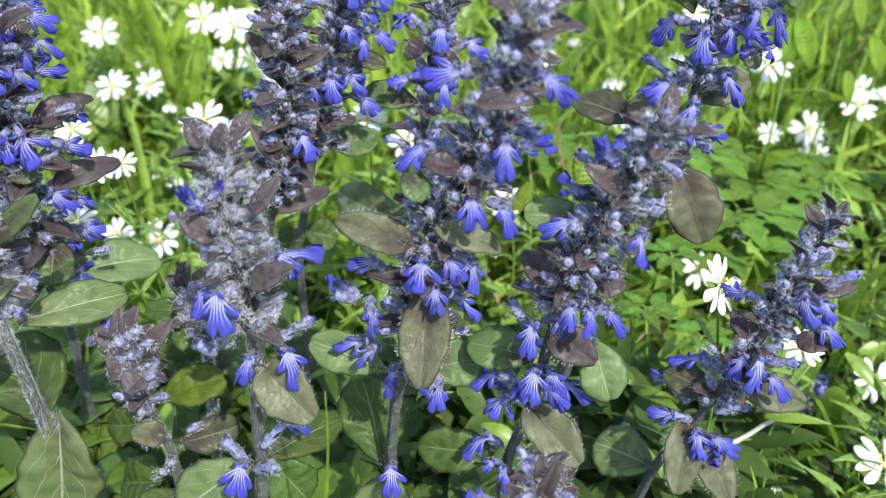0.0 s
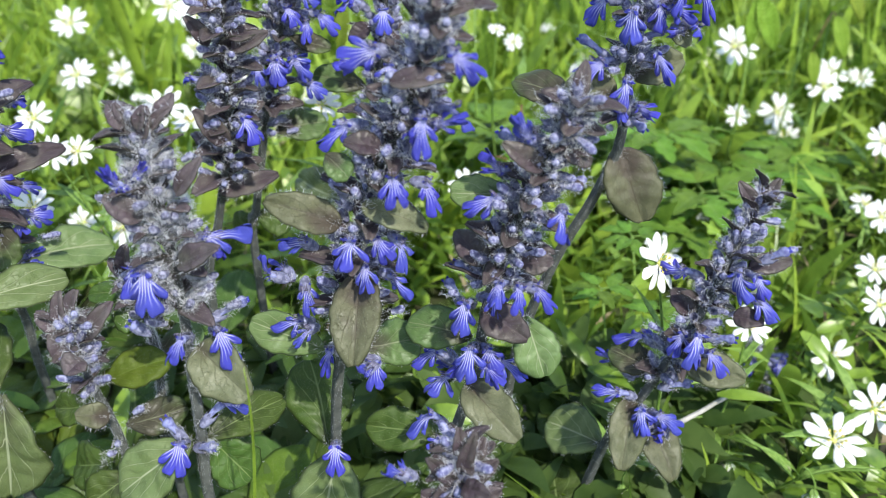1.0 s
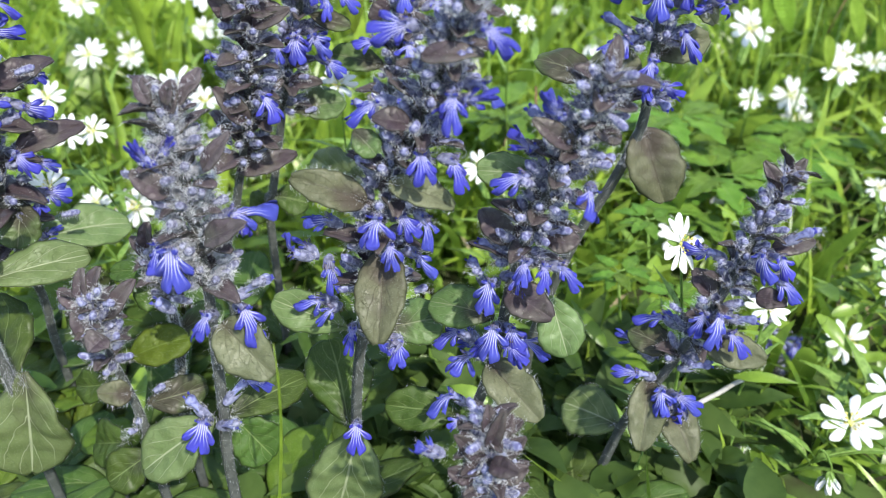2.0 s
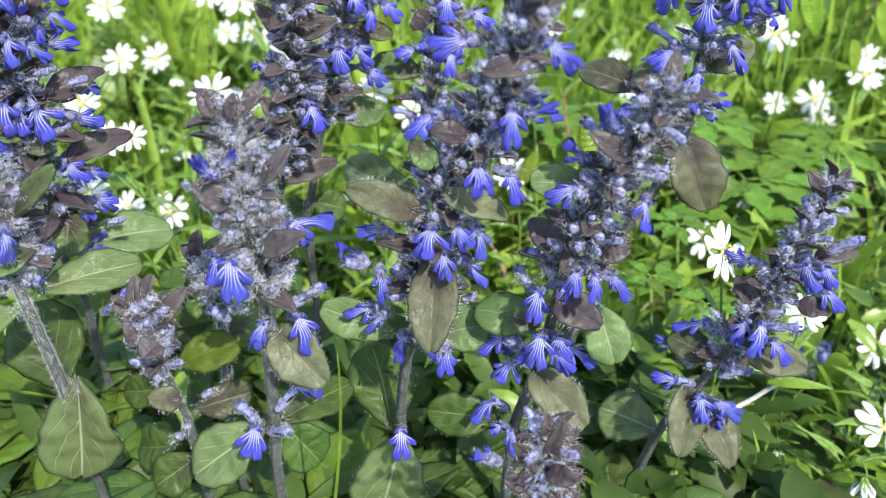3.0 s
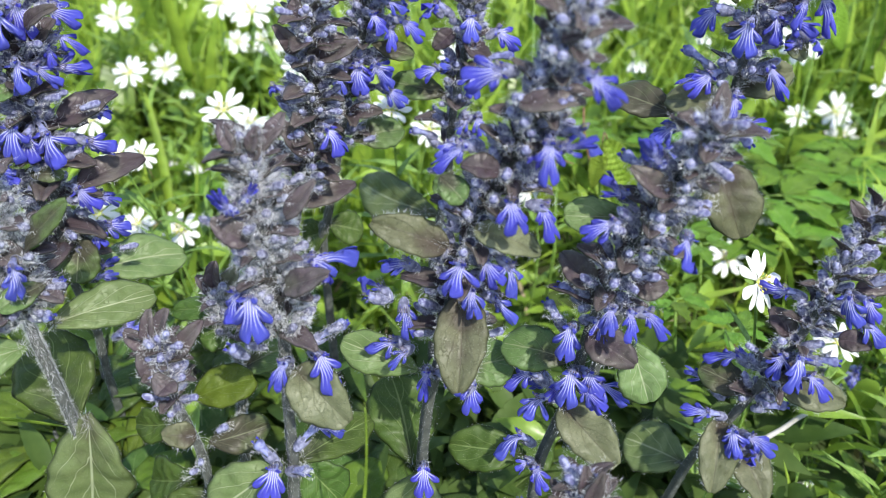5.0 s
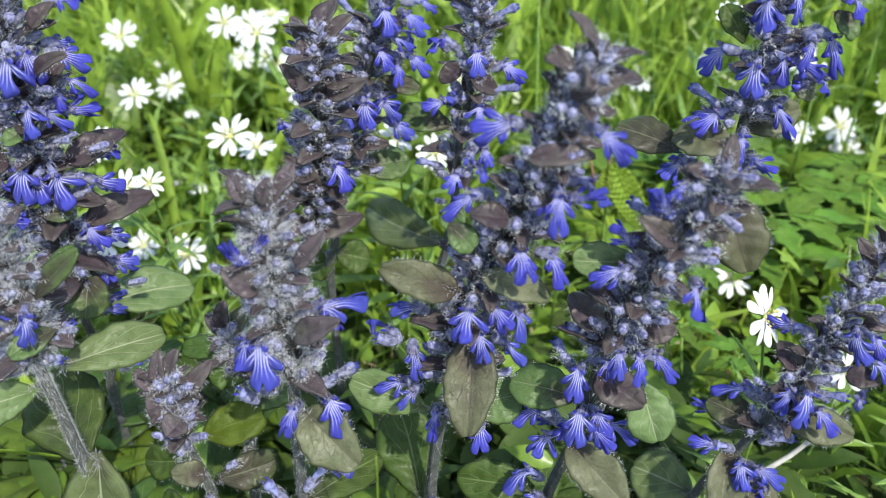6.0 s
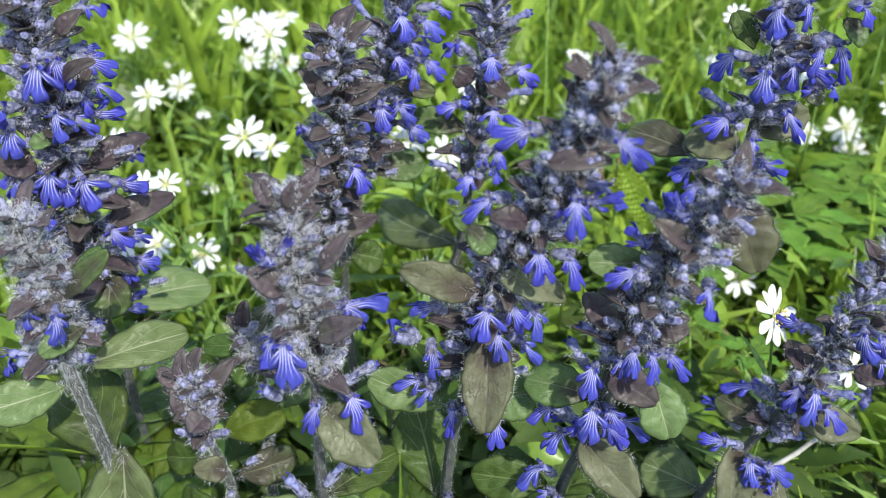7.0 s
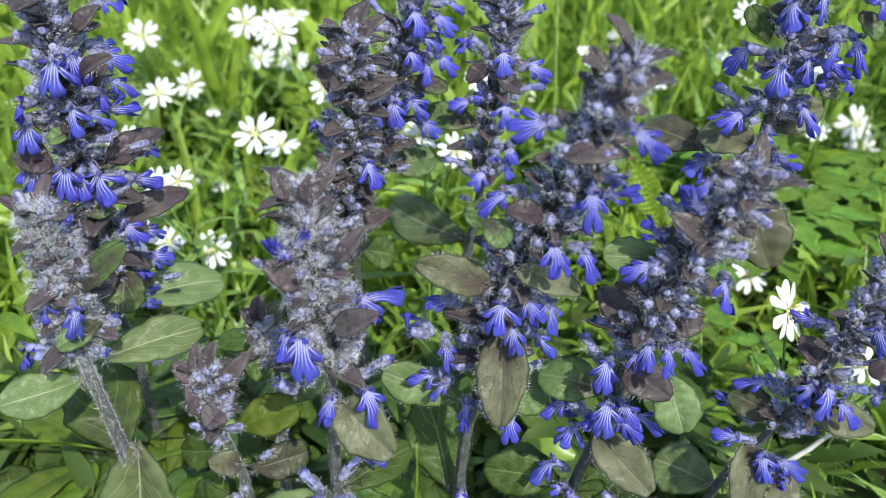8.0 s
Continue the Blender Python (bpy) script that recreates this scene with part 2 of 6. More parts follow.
def tube_mesh(name, pts, radii, material, sides=8, square=0.0):
    verts, faces, uvs = [], [], []
    for i, p in enumerate(pts):
        d = (pts[min(i + 1, len(pts) - 1)] - pts[max(i - 1, 0)])
        rot = axis_frame(d, Vector((0.3, 1, 0.1)))
        for k in range(sides):
            a = 2 * math.pi * k / sides
            r = radii[i] * (1 + square * (abs(math.cos(2 * a)) - 0.5))
            verts.append(p + rot @ Vector((0, math.cos(a) * r, math.sin(a) * r)))
            uvs.append((k / sides, i / len(pts)))
    for i in range(len(pts) - 1):
        for k in range(sides):
            a, b = i * sides + k, i * sides + (k + 1) % sides
            faces.append((a, b, b + sides, a + sides))
    faces.append(tuple(range(sides))[::-1])
    faces.append(tuple(range((len(pts) - 1) * sides, len(pts) * sides)))
    return mesh_of(name, verts, faces, material, uvs)


def sheet(name, rows, material, uv_rows, thick=0.00035):
    """A thin solid sheet from a grid of points: front, back and rim."""
    n, m = len(rows), len(rows[0])
    verts, uvs, faces = [], [], []
    normals = []
    for i in range(n):
        for j in range(m):
            a = rows[min(i + 1, n - 1)][j] - rows[max(i - 1, 0)][j]
            b = rows[i][min(j + 1, m - 1)] - rows[i][max(j - 1, 0)]
            c = a.cross(b)
            normals.append(c.normalized() if c.length > 1e-12 else Vector((0, 0, 1)))
    for side in (0, 1):
        for i in range(n):
            for j in range(m):
                verts.append(rows[i][j] + normals[i * m + j] * (thick * side))
                uvs.append(uv_rows[i][j])
    k = n * m
    for i in range(n - 1):
        for j in range(m - 1):
            a, b, c, d = i * m + j, i * m + j + 1, (i + 1) * m + j + 1, (i + 1) * m + j
            faces.append((a, b, c, d))
            faces.append((a + k, d + k, c + k, b + k))
    rim = [j for j in range(m)] + [i * m + m - 1 for i in range(1, n)] + [(n - 1) * m + j for j in range(m - 2, -1, -1)] + [i * m for i in range(n - 2, 0, -1)]
    for a, b in zip(rim, rim[1:] + rim[:1]):
        faces.append((b, a, a + k, b + k))
    return mesh_of(name, verts, faces, material, uvs)


def leaf_mesh(name, length, width, material, rng, curl=0.18, cup=0.12, stalk=0.12, scallop=0.05, shape=0.62, n=30, m=11, fold=0.0, blunt=0.55, quilt=0.022):
    """Obovate leaf along +x, its face towards +z, with a wavy toothed edge and a sunken midrib."""
    rows, uvs = [], []
    bend, twist = rng.uniform(-0.12, 0.12), rng.uniform(-0.25, 0.25)
    ph = rng.uniform(0, 6)
    for i in range(n):
        v = i / (n - 1)
        w = width * 0.5 * (math.sin(math.pi * max(v, 0.001) ** shape * 0.985) ** (0.60 if v < 0.6 else blunt))
        w = max(w, width * 0.035) if v < 0.9 else max(w, width * 0.02)
        w *= 1 + (scallop * math.sin(v * 31 + ph) + 0.8 * scallop * math.sin(v * 13 + 2 * ph)) * (1 if v > 0.2 else 0)
        if v < stalk:
            w = min(w, width * (0.05 + 0.4 * (v / stalk) ** 2))
        row, uvr = [], []
        for j in range(m):
            u = -1 + 2 * j / (m - 1)
            y = u * w
            z = -curl * length * (v - 0.25) ** 2 + cup * abs(y) * (1.0 - 0.4 * v) - 0.05 * width * math.exp(-(u * 4) ** 2)
            z += quilt * width * math.cos(2 * math.pi * (5 * v - 0.8 * abs(u))) * math.sin(math.pi * min(1, abs(u) * 1.1)) * min(1, 3 * v, 3 - 3 * v)
            z += 0.035 * width * math.sin(v * 15 + 2.2 * abs(u) + ph) * abs(u) + 0.05 * width * math.sin(v * 6.5 + ph) * u + fold * abs(y) - 0.05 * width * u ** 4
            p = Vector((v * length, y + bend * length * v * v, z))
            a = twist * v
            p = Vector((p.x, p.y * math.cos(a) - p.z * math.sin(a), p.y * math.sin(a) + p.z * math.cos(a)))
            row.append(p)
            uvr.append((0.5 + 0.5 * u, v))
        rows.append(row)
        uvs.append(uvr)
    return sheet(name, rows, material, uvs)


def hair_mesh(name, roots, rng, length=0.0021, width=0.000033):
    """Fine white hairs: bent slivers standing on roots (place, way)."""
    verts, faces = [], []
    for p, d, long in roots:
        d = (d + Vector((rng.gauss(0, 0.4), rng.gauss(0, 0.4), rng.gauss(0, 0.4)))).normalized()
        s = d.cross(Vector((rng.gauss(0, 1), rng.gauss(0, 1), rng.gauss(0, 1))))
        if s.length < 1e-6:
            continue
        s = s.normalized() * width * (0.8 if long < 0.6 else 1.3)
        l = length * long * rng.uniform(0.5, 1.3)
        mid = p + d * l * 0.55
        tip = p + (d + Vector((rng.gauss(0, 0.25), rng.gauss(0, 0.25), rng.gauss(-0.1, 0.25)))) * l
        b = len(verts)
        verts += [p - s, p + s, mid + s * 0.8, mid - s * 0.8, tip]
        faces += [(b, b + 1, b + 2, b + 3), (b + 3, b + 2, b + 4)]
    return mesh_of(name, verts, faces, HAIR)


# ---- shared pieces of the bugle ----
def lip_mesh(rng):
    """Lower lip of unit length along +x, its face towards +z: a broad notched middle lobe, two side lobes and two small upper teeth, in one mesh."""
    verts, faces, uvs = [], [], []

    def lobe(start, angle, length, profile, notch, sag, u0, u1, v0, v1, tilt=0.0):
        rows, cols = 11, 9
        ph, wave, base = rng.uniform(0, 6), rng.uniform(0.03, 0.07), len(verts)
        ca, sa = math.cos(angle), math.sin(angle)
        for side in (0, 1):
            for i in range(rows):
                v = i / (rows - 1)
                f = v * (len(profile) - 1)
                k = min(len(profile) - 2, int(f))
                half = profile[k] + (profile[k + 1] - profile[k]) * (f - k)
                for j in range(cols):
                    u = -1 + 2 * j / (cols - 1)
                    x = length * (v * (1 - notch * math.exp(-(u / 0.24) ** 2) * v ** 3) - 0.10 * v ** 4 * u * u)
                    y = half * u
                    z = -sag * v * v - 0.9 * half * u * u * v + tilt * v + wave * math.sin(9 * v + 2.5 * u + ph) * v + 0.035 * math.cos(u * 7) * (1 - v) * v
                    verts.append((start[0] + x * ca - y * sa, start[1] + x * sa + y * ca, start[2] + z - 0.022 * side))
                    uvs.append((u0 + (u1 - u0) * j / (cols - 1), v0 + (v1 - v0) * v))
        n = rows * cols
        for i in range(rows - 1):
            for j in range(cols - 1):
                a, b, c, d = (base + i * cols + j, base + (i + 1) * cols + j, base + (i + 1) * cols + j + 1, base + i * cols + j + 1)
                faces.append((a, b, c, d))
                faces.append((d + n, c + n, b + n, a + n))
        rim = [base + j for j in range(cols)] + [base + i * cols + cols - 1 for i in range(1, rows)] + [base + (rows - 1) * cols + j for j in range(cols - 2, -1, -1)] + [base + i * cols for i in range(rows - 2, 0, -1)]
        for a, b in zip(rim, rim[1:] + rim[:1]):
            faces.append((a, b, b + n, a + n))

    w = rng.uniform(0.88, 1.12)
    lobe((-0.05, 0, 0.0), rng.gauss(0, 0.06), 1.05, [q * w for q in (0.12, 0.12, 0.12, 0.125, 0.145, 0.19, 0.25, 0.28, 0.25, 0.15)], rng.uniform(0.24, 0.40), rng.uniform(-0.05, 0.25), 0.22, 0.78, 0.0, 1.0)
    for s in (-1, 1):
        lobe((0.10, 0.07 * s, -0.01), s * rng.uniform(0.5, 1.0), rng.uniform(0.36, 0.52), (0.055, 0.06, 0.075, 0.095, 0.10, 0.065), 0.0, rng.uniform(0.05, 0.25), 0.5 + 0.3 * s, 0.5 + 0.5 * s, 0.15, 0.95)
        lobe((-0.06, 0.07 * s, 0.06), s * rng.uniform(0.4, 0.9), 0.17, (0.05, 0.06, 0.05, 0.02), 0.0, -0.05, 0.5 + 0.36 * s, 0.5 + 0.46 * s, 0.5, 0.9, 0.08)
    return mesh_of("lip", verts, faces, BLUE, uvs)


rng0 = random.Random(5)
LIPS = [lip_mesh(rng0) for _ in range(12)]


def flower_tube(length, bend):
    """Slightly bowed corolla tube along +x, widening towards its throat."""
    pts = [Vector((length * f, 0, 0.0010 * math.sin(f * 3) * bend)) for f in (0, 0.2, 0.4, 0.6, 0.8, 0.94, 1.0)]
    return tube_mesh("flower", pts, [0.0007, 0.0008, 0.0009, 0.0011, 0.0014, 0.0016, 0.0016], TUBE, 10)


def calyx_mesh(material):
    """Bell with five pointed teeth."""
    verts, faces = [], []
    n = 15
    prof = ((0.0, 0.0007), (0.0012, 0.0015), (0.0028, 0.0018), (0.0040, 0.0019))
    for x, r in prof:
        for k in range(n):
            a = 2 * math.pi * k / n
            verts.append((x, r * math.cos(a), r * math.sin(a)))
    for k in range(n):
        a = 2 * math.pi * k / n
        tooth = k % 3 == 1
        verts.append((0.0064 if tooth else 0.0042, (0.0017 if tooth else 0.0019) * math.cos(a), (0.0017 if tooth else 0.0019) * math.sin(a)))
    for i in range(4):
        for k in range(n):
            faces.append((i * n + k, i * n + (k + 1) % n, (i + 1) * n + (k + 1) % n, (i + 1) * n + k))
    return mesh_of("calyx", verts, faces, material)


def stamen_mesh():
    verts, faces = [], []
    for y in (-0.0010, -0.0004, 0.0004, 0.0010):
        pts = [Vector((0.0092, y * 0.6, 0.0022)), Vector((0.0110, y, 0.0034)), Vector((0.0122, y * 1.2, 0.0034)), Vector((0.0126, y * 1.2, 0.0030))]
        b = len(verts)
        for i, p in enumerate(pts):
            r = (0.00012, 0.00012, 0.00022, 0.00030)[i]
            for k in range(4):
                a = math.pi / 2 * k
                verts.append(p + Vector((0, math.cos(a) * r, math.sin(a) * r)))
        for i in range(3):
            for k in range(4):
                faces.append((b + i * 4 + k, b + i * 4 + (k + 1) % 4, b + i * 4 + 4 + (k + 1) % 4, b + i * 4 + 4 + k))
        faces.append((b + 12, b + 13, b + 14, b + 15))
    return mesh_of("stamen_tuft", verts, faces, STAMEN)


def bud_mesh(length, fat, material):
    """Closed downy corolla: swollen, blunt and slightly lopsided."""
    pts, rad = [], []
    for i in range(8):
        f = i / 7
        pts.append(Vector((length * f, 0.0003 * math.sin(f * 3), 0.0005 * f * f)))
        rad.append(fat * (0.55 + 0.45 * f) * (math.sqrt(max(0.0, 1 - max(0.0, (f - 0.62) / 0.40) ** 2))) + 0.0001)
    return tube_mesh("bud", pts, rad, material, 10, 0.12)


CALYX_M, WOOLLY_M, STAMEN_M = calyx_mesh(CALYX), calyx_mesh(WOOLLY), stamen_mesh()
BUDS, WHITE_BUDS = [[bud_mesh(n, w, skin) for n, w in ((0.0050, 0.0013), (0.0044, 0.0015), (0.0068, 0.0013), (0.0036, 0.0012))] for skin in (BUD, WHITE_BUD)]
BRACTS, PALE_BRACTS = [[leaf_mesh("bract", 0.011, w, skin, rng0, 0.45, 0.6, 0.05, 0.05, 0.72, 12, 7) for w in (0.0065, 0.0075, 0.0055)] for skin in (LEAF_P, LEAF_M)]


def tuft_mesh(rng):
    """Short hairs standing round a flower's foot and tube."""
    roots = []
    for _ in range(120):
        a, x = rng.uniform(0, 2 * math.pi), rng.uniform(-0.002, 0.0085)
        o = Vector((0, math.cos(a), math.sin(a)))
        roots.append((Vector((x, 0, 0)) + o * 0.0014, o + Vector((0.5, 0, 0)), 0.7))
    return hair_mesh("hair_tuft", roots, rng)


TUFTS = [tuft_mesh(rng0) for _ in range(3)]


def flower(plant, base, throat, tip, width, alone=False):
    """An open flower: calyx at base, tube to throat, lip hanging from throat to tip and spreading to width."""
    base, throat, tip = Vector(base), Vector(throat), Vector(tip)
    rng = random.Random(round(base.x * 7919 + throat.z * 6173 + tip.y * 3571, 4))
    axis, lip = throat - base, tip - throat
    rot = axis_frame(axis, Vector((0, -0.4, 1)))
    f = part("flower", flower_tube(axis.length, rng.uniform(0.2, 1.2)), plant, placed(base, rot))
    face = axis_frame(lip, (axis.normalized() + Vector((0, -0.9, 0.55))).normalized()) @ Matrix.Rotation(rng.gauss(0, 0.42), 3, "X")
    part("lip", rng.choice(LIPS), f, Matrix.Translation(throat) @ face.to_4x4() @ Matrix.Diagonal((lip.length * 1.08, width * 1.1, lip.length * 1.25, 1)), "violet-blue lip with pale rays")
    part("stamen_tuft", STAMEN_M, f, placed(throat - rot @ Vector((0.0100, 0, 0.0012)), rot))
    part("calyx", CALYX_M, f, placed(base - rot.col[0] * 0.0012, rot, 1.1), "dark hairy calyx")
    tagged(part("hair_tuft", rng.choice(TUFTS), f, placed(base, rot), "fine white hairs"), kind="stuff")
    if not alone and rng.random() < 0.5:
        # a smaller neighbour in the same whorl
        hub = base - axis.normalized() * 0.003
        turn = Matrix.Rotation(rng.choice((-1, 1)) * rng.uniform(0.6, 1.1), 3, "Z") * rng.uniform(0.7, 0.9)
        rise = Vector((0, 0, rng.uniform(-0.003, 0.003)))
        b, h, e = (hub + turn @ (q - hub) + rise for q in (base, throat, tip))
        flower(plant, b, h, e, width * 0.75, True)


def closed_flower(plant, base, tip):
    """A flower still shut or already faded: long tube ending in a folded, downy head."""
    base, tip = Vector(base), Vector(tip)
    rng = random.Random(round(base.x * 7919 + tip.z * 6173, 4))
    axis = tip - base
    rot, length = axis_frame(axis, Vector((0, -0.4, 1))), axis.length
    pts = [Vector((length * f, 0, 0.0008 * math.sin(f * 3))) for f in (0, 0.25, 0.5, 0.7, 0.8, 0.88, 0.95, 1.0)]
    f = part("flower", tube_mesh("flower", pts, [0.0008, 0.0009, 0.0011, 0.0014, 0.0018, 0.0020, 0.0017, 0.0008], TUBE, 12, 0.15), plant, placed(base, rot))
    for s in (-1, 1):
        fold = rot @ Vector((0.9, 0.25 * s, 0.15 * rng.uniform(-1, 1)))
        part("lip", rng.choice(LIPS), f, Matrix.Translation(base + axis * 0.84 + rot.col[1] * 0.0009 * s) @ axis_frame(fold, rot.col[1] * s).to_4x4() @ Matrix.Diagonal((0.0030, 0.0030, 0.0030, 1)), "folded blue lip")
    part("calyx", CALYX_M, f, placed(base - rot.col[0] * 0.0012, rot, 1.1), "dark hairy calyx")
    tagged(part("hair_tuft", rng.choice(TUFTS), f, placed(base + axis * 0.12, rot), "fine white hairs"), kind="stuff")


def add_flower(plant, lip_at, stem_at):
    """An open flower whose lip lies about lip_at, growing away from stem_at."""
    away = lip_at - stem_at
    out = Vector((away.x * 0.8, min(away.y, 0) - 0.003, 0)).normalized()
    throat = lip_at + Vector((0, 0, 0.004)) - out * 0.001
    flower(plant, throat - out * 0.0095 - Vector((0, 0, 0.002)), throat, throat + out * 0.004 - Vector((0, 0, 0.0085)), 0.0095)


def bugle(label, stem, spike, radius, wool, gap, flowers, buds, leaves):
    """One bugle shoot: square hairy stem, leaf pairs, dense whorled spike, open flowers and buds."""
    rng = random.Random(label)
    P = [Vector(p) for p in stem]
    plant = thing("bugle", P[0], label, "flowering plant", "bugle shoots")
    last = len(P) - 1
    ts = [last * i / 47 for i in range(48)]
    line = [spline(P, t) for t in ts]
    rad = [0.0021 - 0.0011 * t / last for t in ts]
    part("stem", tube_mesh("stem", line, rad, STEM, 16, 0.4), plant)
    roots = []

    def nearest(p):
        return min(line, key=lambda q: (q - p).length)
    # stem hairs
    total = sum((b - a).length for a, b in zip(line, line[1:]))
    for _ in range(int(total * 1000 * (24 if 1.3 < wool < 2.2 else 20) * min(wool, 2.0))):
        t = rng.uniform(0.8, last)
        p = spline(P, t)
        d = axis_frame(spline(P, min(last, t + 0.05)) - spline(P, t - 0.05), Vector((0.3, 1, 0.1)))
        a = rng.uniform(0, 2 * math.pi) if 1.3 < wool < 2.2 else rng.randint(0, 3) * math.pi / 2 + rng.gauss(0, 0.22)
        o = d @ Vector((0, math.cos(a), math.sin(a)))
        roots.append((p + o * (0.0018 - 0.0009 * t / last), o + d.col[0] * rng.gauss(-0.1, 0.5), 0.58 if wool < 1.3 else 0.85 if wool < 2.2 else 0.5))
    # spike: whorls of bracts, calyces and buds, closer together towards the tip
    t, turn = spike, rng.uniform(0, 3)
    while t < last - 0.02:
        p = spline(P, t)
        rot = axis_frame(spline(P, min(last, t + 0.1)) - spline(P, t - 0.1), Vector((0.2, -1, 0.1)))
        k = (t - spike) / (last - spike)
        r = radius * (1.0 - 0.55 * k ** 2.2)
        step_len = (0.0062 - 0.0022 * k) * (1 + gap * (1 - k))
        for s in (0, 1):
            a = turn + s * math.pi + rng.gauss(0, 0.15)
            o = rot @ Vector((0, math.cos(a), math.sin(a)))
            up = rot.col[0]
            size = (1.15 - 0.30 * k) * rng.uniform(0.85, 1.15) * radius / 0.0095
            d = o + up * rng.uniform(0.25, 0.7) * (1 + 1.5 * k)
            hood, at = rng.choice(PALE_BRACTS if wool > 1.3 else BRACTS), placed(p + o * 0.001, axis_frame(d, up - o * 0.6), size)
            part("bract", hood, plant, at)
            for _ in range(26):
                g = at @ hood.vertices[rng.randint(2, 11) * 7 + rng.choice((0, 6))].co
                roots.append((g, (g - p).normalized(), 1.0))
        count = 5 if k > 0.8 else 10 if gap > 1 else 7
        for c in range(count):
            a = turn + 0.4 + 2 * math.pi * c / count + rng.gauss(0, 0.15)
            o = rot @ Vector((0, math.cos(a), math.sin(a)))
            d = (o + rot.col[0] * rng.uniform(0.2, 0.9 + k)).normalized()
            q = p + d * max(0.0005, r - 0.0062) + rot.col[0] * rng.uniform(-0.0015, 0.0015)
            s = rng.uniform(0.8, 1.05) * (0.9 if k > 0.75 else 1.0)
            frame_m = placed(q, axis_frame(d), s)
            c_ob = part("calyx", WOOLLY_M if wool > 1.3 else CALYX_M, plant, frame_m)
            if rng.random() < 0.6:
                part("bud", rng.choice(WHITE_BUDS if wool > 1.3 else BUDS), c_ob, frame_m @ Matrix.Translation((0.0018, 0, 0)) @ Matrix.Scale(1.2, 4), "pale downy bud")
                for _ in range(36 if wool < 1.3 else 70):
                    e = (d + Vector((rng.gauss(0, 0.6), rng.gauss(0, 0.6), rng.gauss(0, 0.6)))).normalized()
                    roots.append((q + d * (0.0050 * s) + e * 0.0013, e + d * 0.6, 0.45 if wool < 1.3 else 0.7))
            for _ in range(int(120 if wool < 1.3 else 95 * min(wool, 1.8))):
                e = d.cross(Vector((rng.gauss(0, 1), rng.gauss(0, 1), rng.gauss(0, 1)))).normalized()
                roots.append((q + d * rng.uniform(0.0005, 0.0075) * s + e * 0.0015, e + d * rng.uniform(0.0, 1.0), 0.75 if wool < 1.3 else 1.0))
        turn += math.pi / 2
        t += step_len / max(1e-4, (spline(P, min(last, t + 0.05)) - spline(P, t - 0.05)).length / 0.1)
    for f in flowers:
        add_flower(plant, Vector(f), nearest(Vector(f)))
    for b in buds:
        b = Vector(b)
        d = b - nearest(b)
        if d.length < 1e-4:
            d = Vector((0, -1, 0.3))
        d = d.normalized() + Vector((0, 0, 0.35))
        m = placed(b - d.normalized() * 0.005, axis_frame(d), 1.1)
        part("bud", rng.choice(WHITE_BUDS if wool > 1.3 else BUDS), plant, m @ Matrix.Translation((0.0018, 0, 0)), "pale downy bud")
        for _ in range(170):
            e = d.normalized().cross(Vector((rng.gauss(0, 1), rng.gauss(0, 1), rng.gauss(0, 1)))).normalized()
            roots.append((b + d.normalized() * rng.uniform(-0.005, 0.0035) + e * 0.0012, e + d.normalized() * 0.6, 0.6))
    for base, tip, width, kind in leaves:
        base, tip = Vector(base), Vector(tip)
        d = tip - base
        rot = axis_frame(d, Vector((0, -0.75, 0.7)))
        big = kind in "gyol"
        form, tip_round = (1.28, 0.50) if big else (0.86, 0.55) if kind == "b" else (0.80, 0.62)
        me = leaf_mesh("leaf", d.length, width, KINDS[kind], rng, 0.22 if big else 0.34, 0.2 if big else 0.42, 0.05, 0.03, form, blunt=tip_round)
        part("leaf" if width > 0.009 else "bract", me, plant, placed(base, rot))
        for _ in range((90 if wool > 1.3 else 45) if width > 0.009 else 0):
            e = Vector((rng.gauss(0, 1), rng.gauss(0, 1), rng.gauss(0, 1))).normalized()
            roots.append((base + e * 0.0013 + d * rng.uniform(0, 0.10), e, 1.15))
        # fringe along both edges and a thin down over the face
        at, grid = placed(base, rot), [v.co.copy() for v in me.vertices]
        for _ in range(int(d.length * 1000 * (5 if kind in "pbm" else 2.5))):
            row, sd = rng.randint(3, 28), rng.choice((0, 10))
            a, b = at @ grid[row * 11 + sd], at @ grid[(row + 1) * 11 + sd]
            roots.append((a.lerp(b, rng.random()), (rot.col[1] * (1 if sd else -1) + rot.col[2] * 0.3), 0.8 if kind in "pbm" else 0.5))
    tagged(part("hair_coat", hair_mesh("hair_coat", roots, rng), plant, None, "fine white hairs"), kind="stuff")
    return plant


# ---- ground ----
def ground_sheet():
    """One sheet from underfoot to the horizon, finer near the plants."""
    verts, faces = [(0.05, 0.35, 0.0)], []
    radii = [0.02 * 1.16 ** i for i in range(76)]
    n = 96
    for r in radii:
        for k in range(n):
            a = 2 * math.pi * k / n
            x, y = 0.05 + r * math.cos(a), 0.35 + r * math.sin(a)
            z = 0.012 * noise.noise((x * 7, y * 7, 0)) + 0.005 * noise.noise((x * 30, y * 30, 3)) if r < 6 else 0.0
            verts.append((x, y, z - 0.004))
    for k in range(n):
        faces.append((0, 1 + k, 1 + (k + 1) % n))
    for i in range(len(radii) - 1):
        for k in range(n):
            a, b = 1 + i * n + k, 1 + i * n + (k + 1) % n
            faces.append((a, a + n, b + n, b))
    return tagged(new("ground", mesh_of("ground", verts, faces, SOIL)), "dark mossy soil under the meadow", "ground", "", "structure")


ground_sheet()


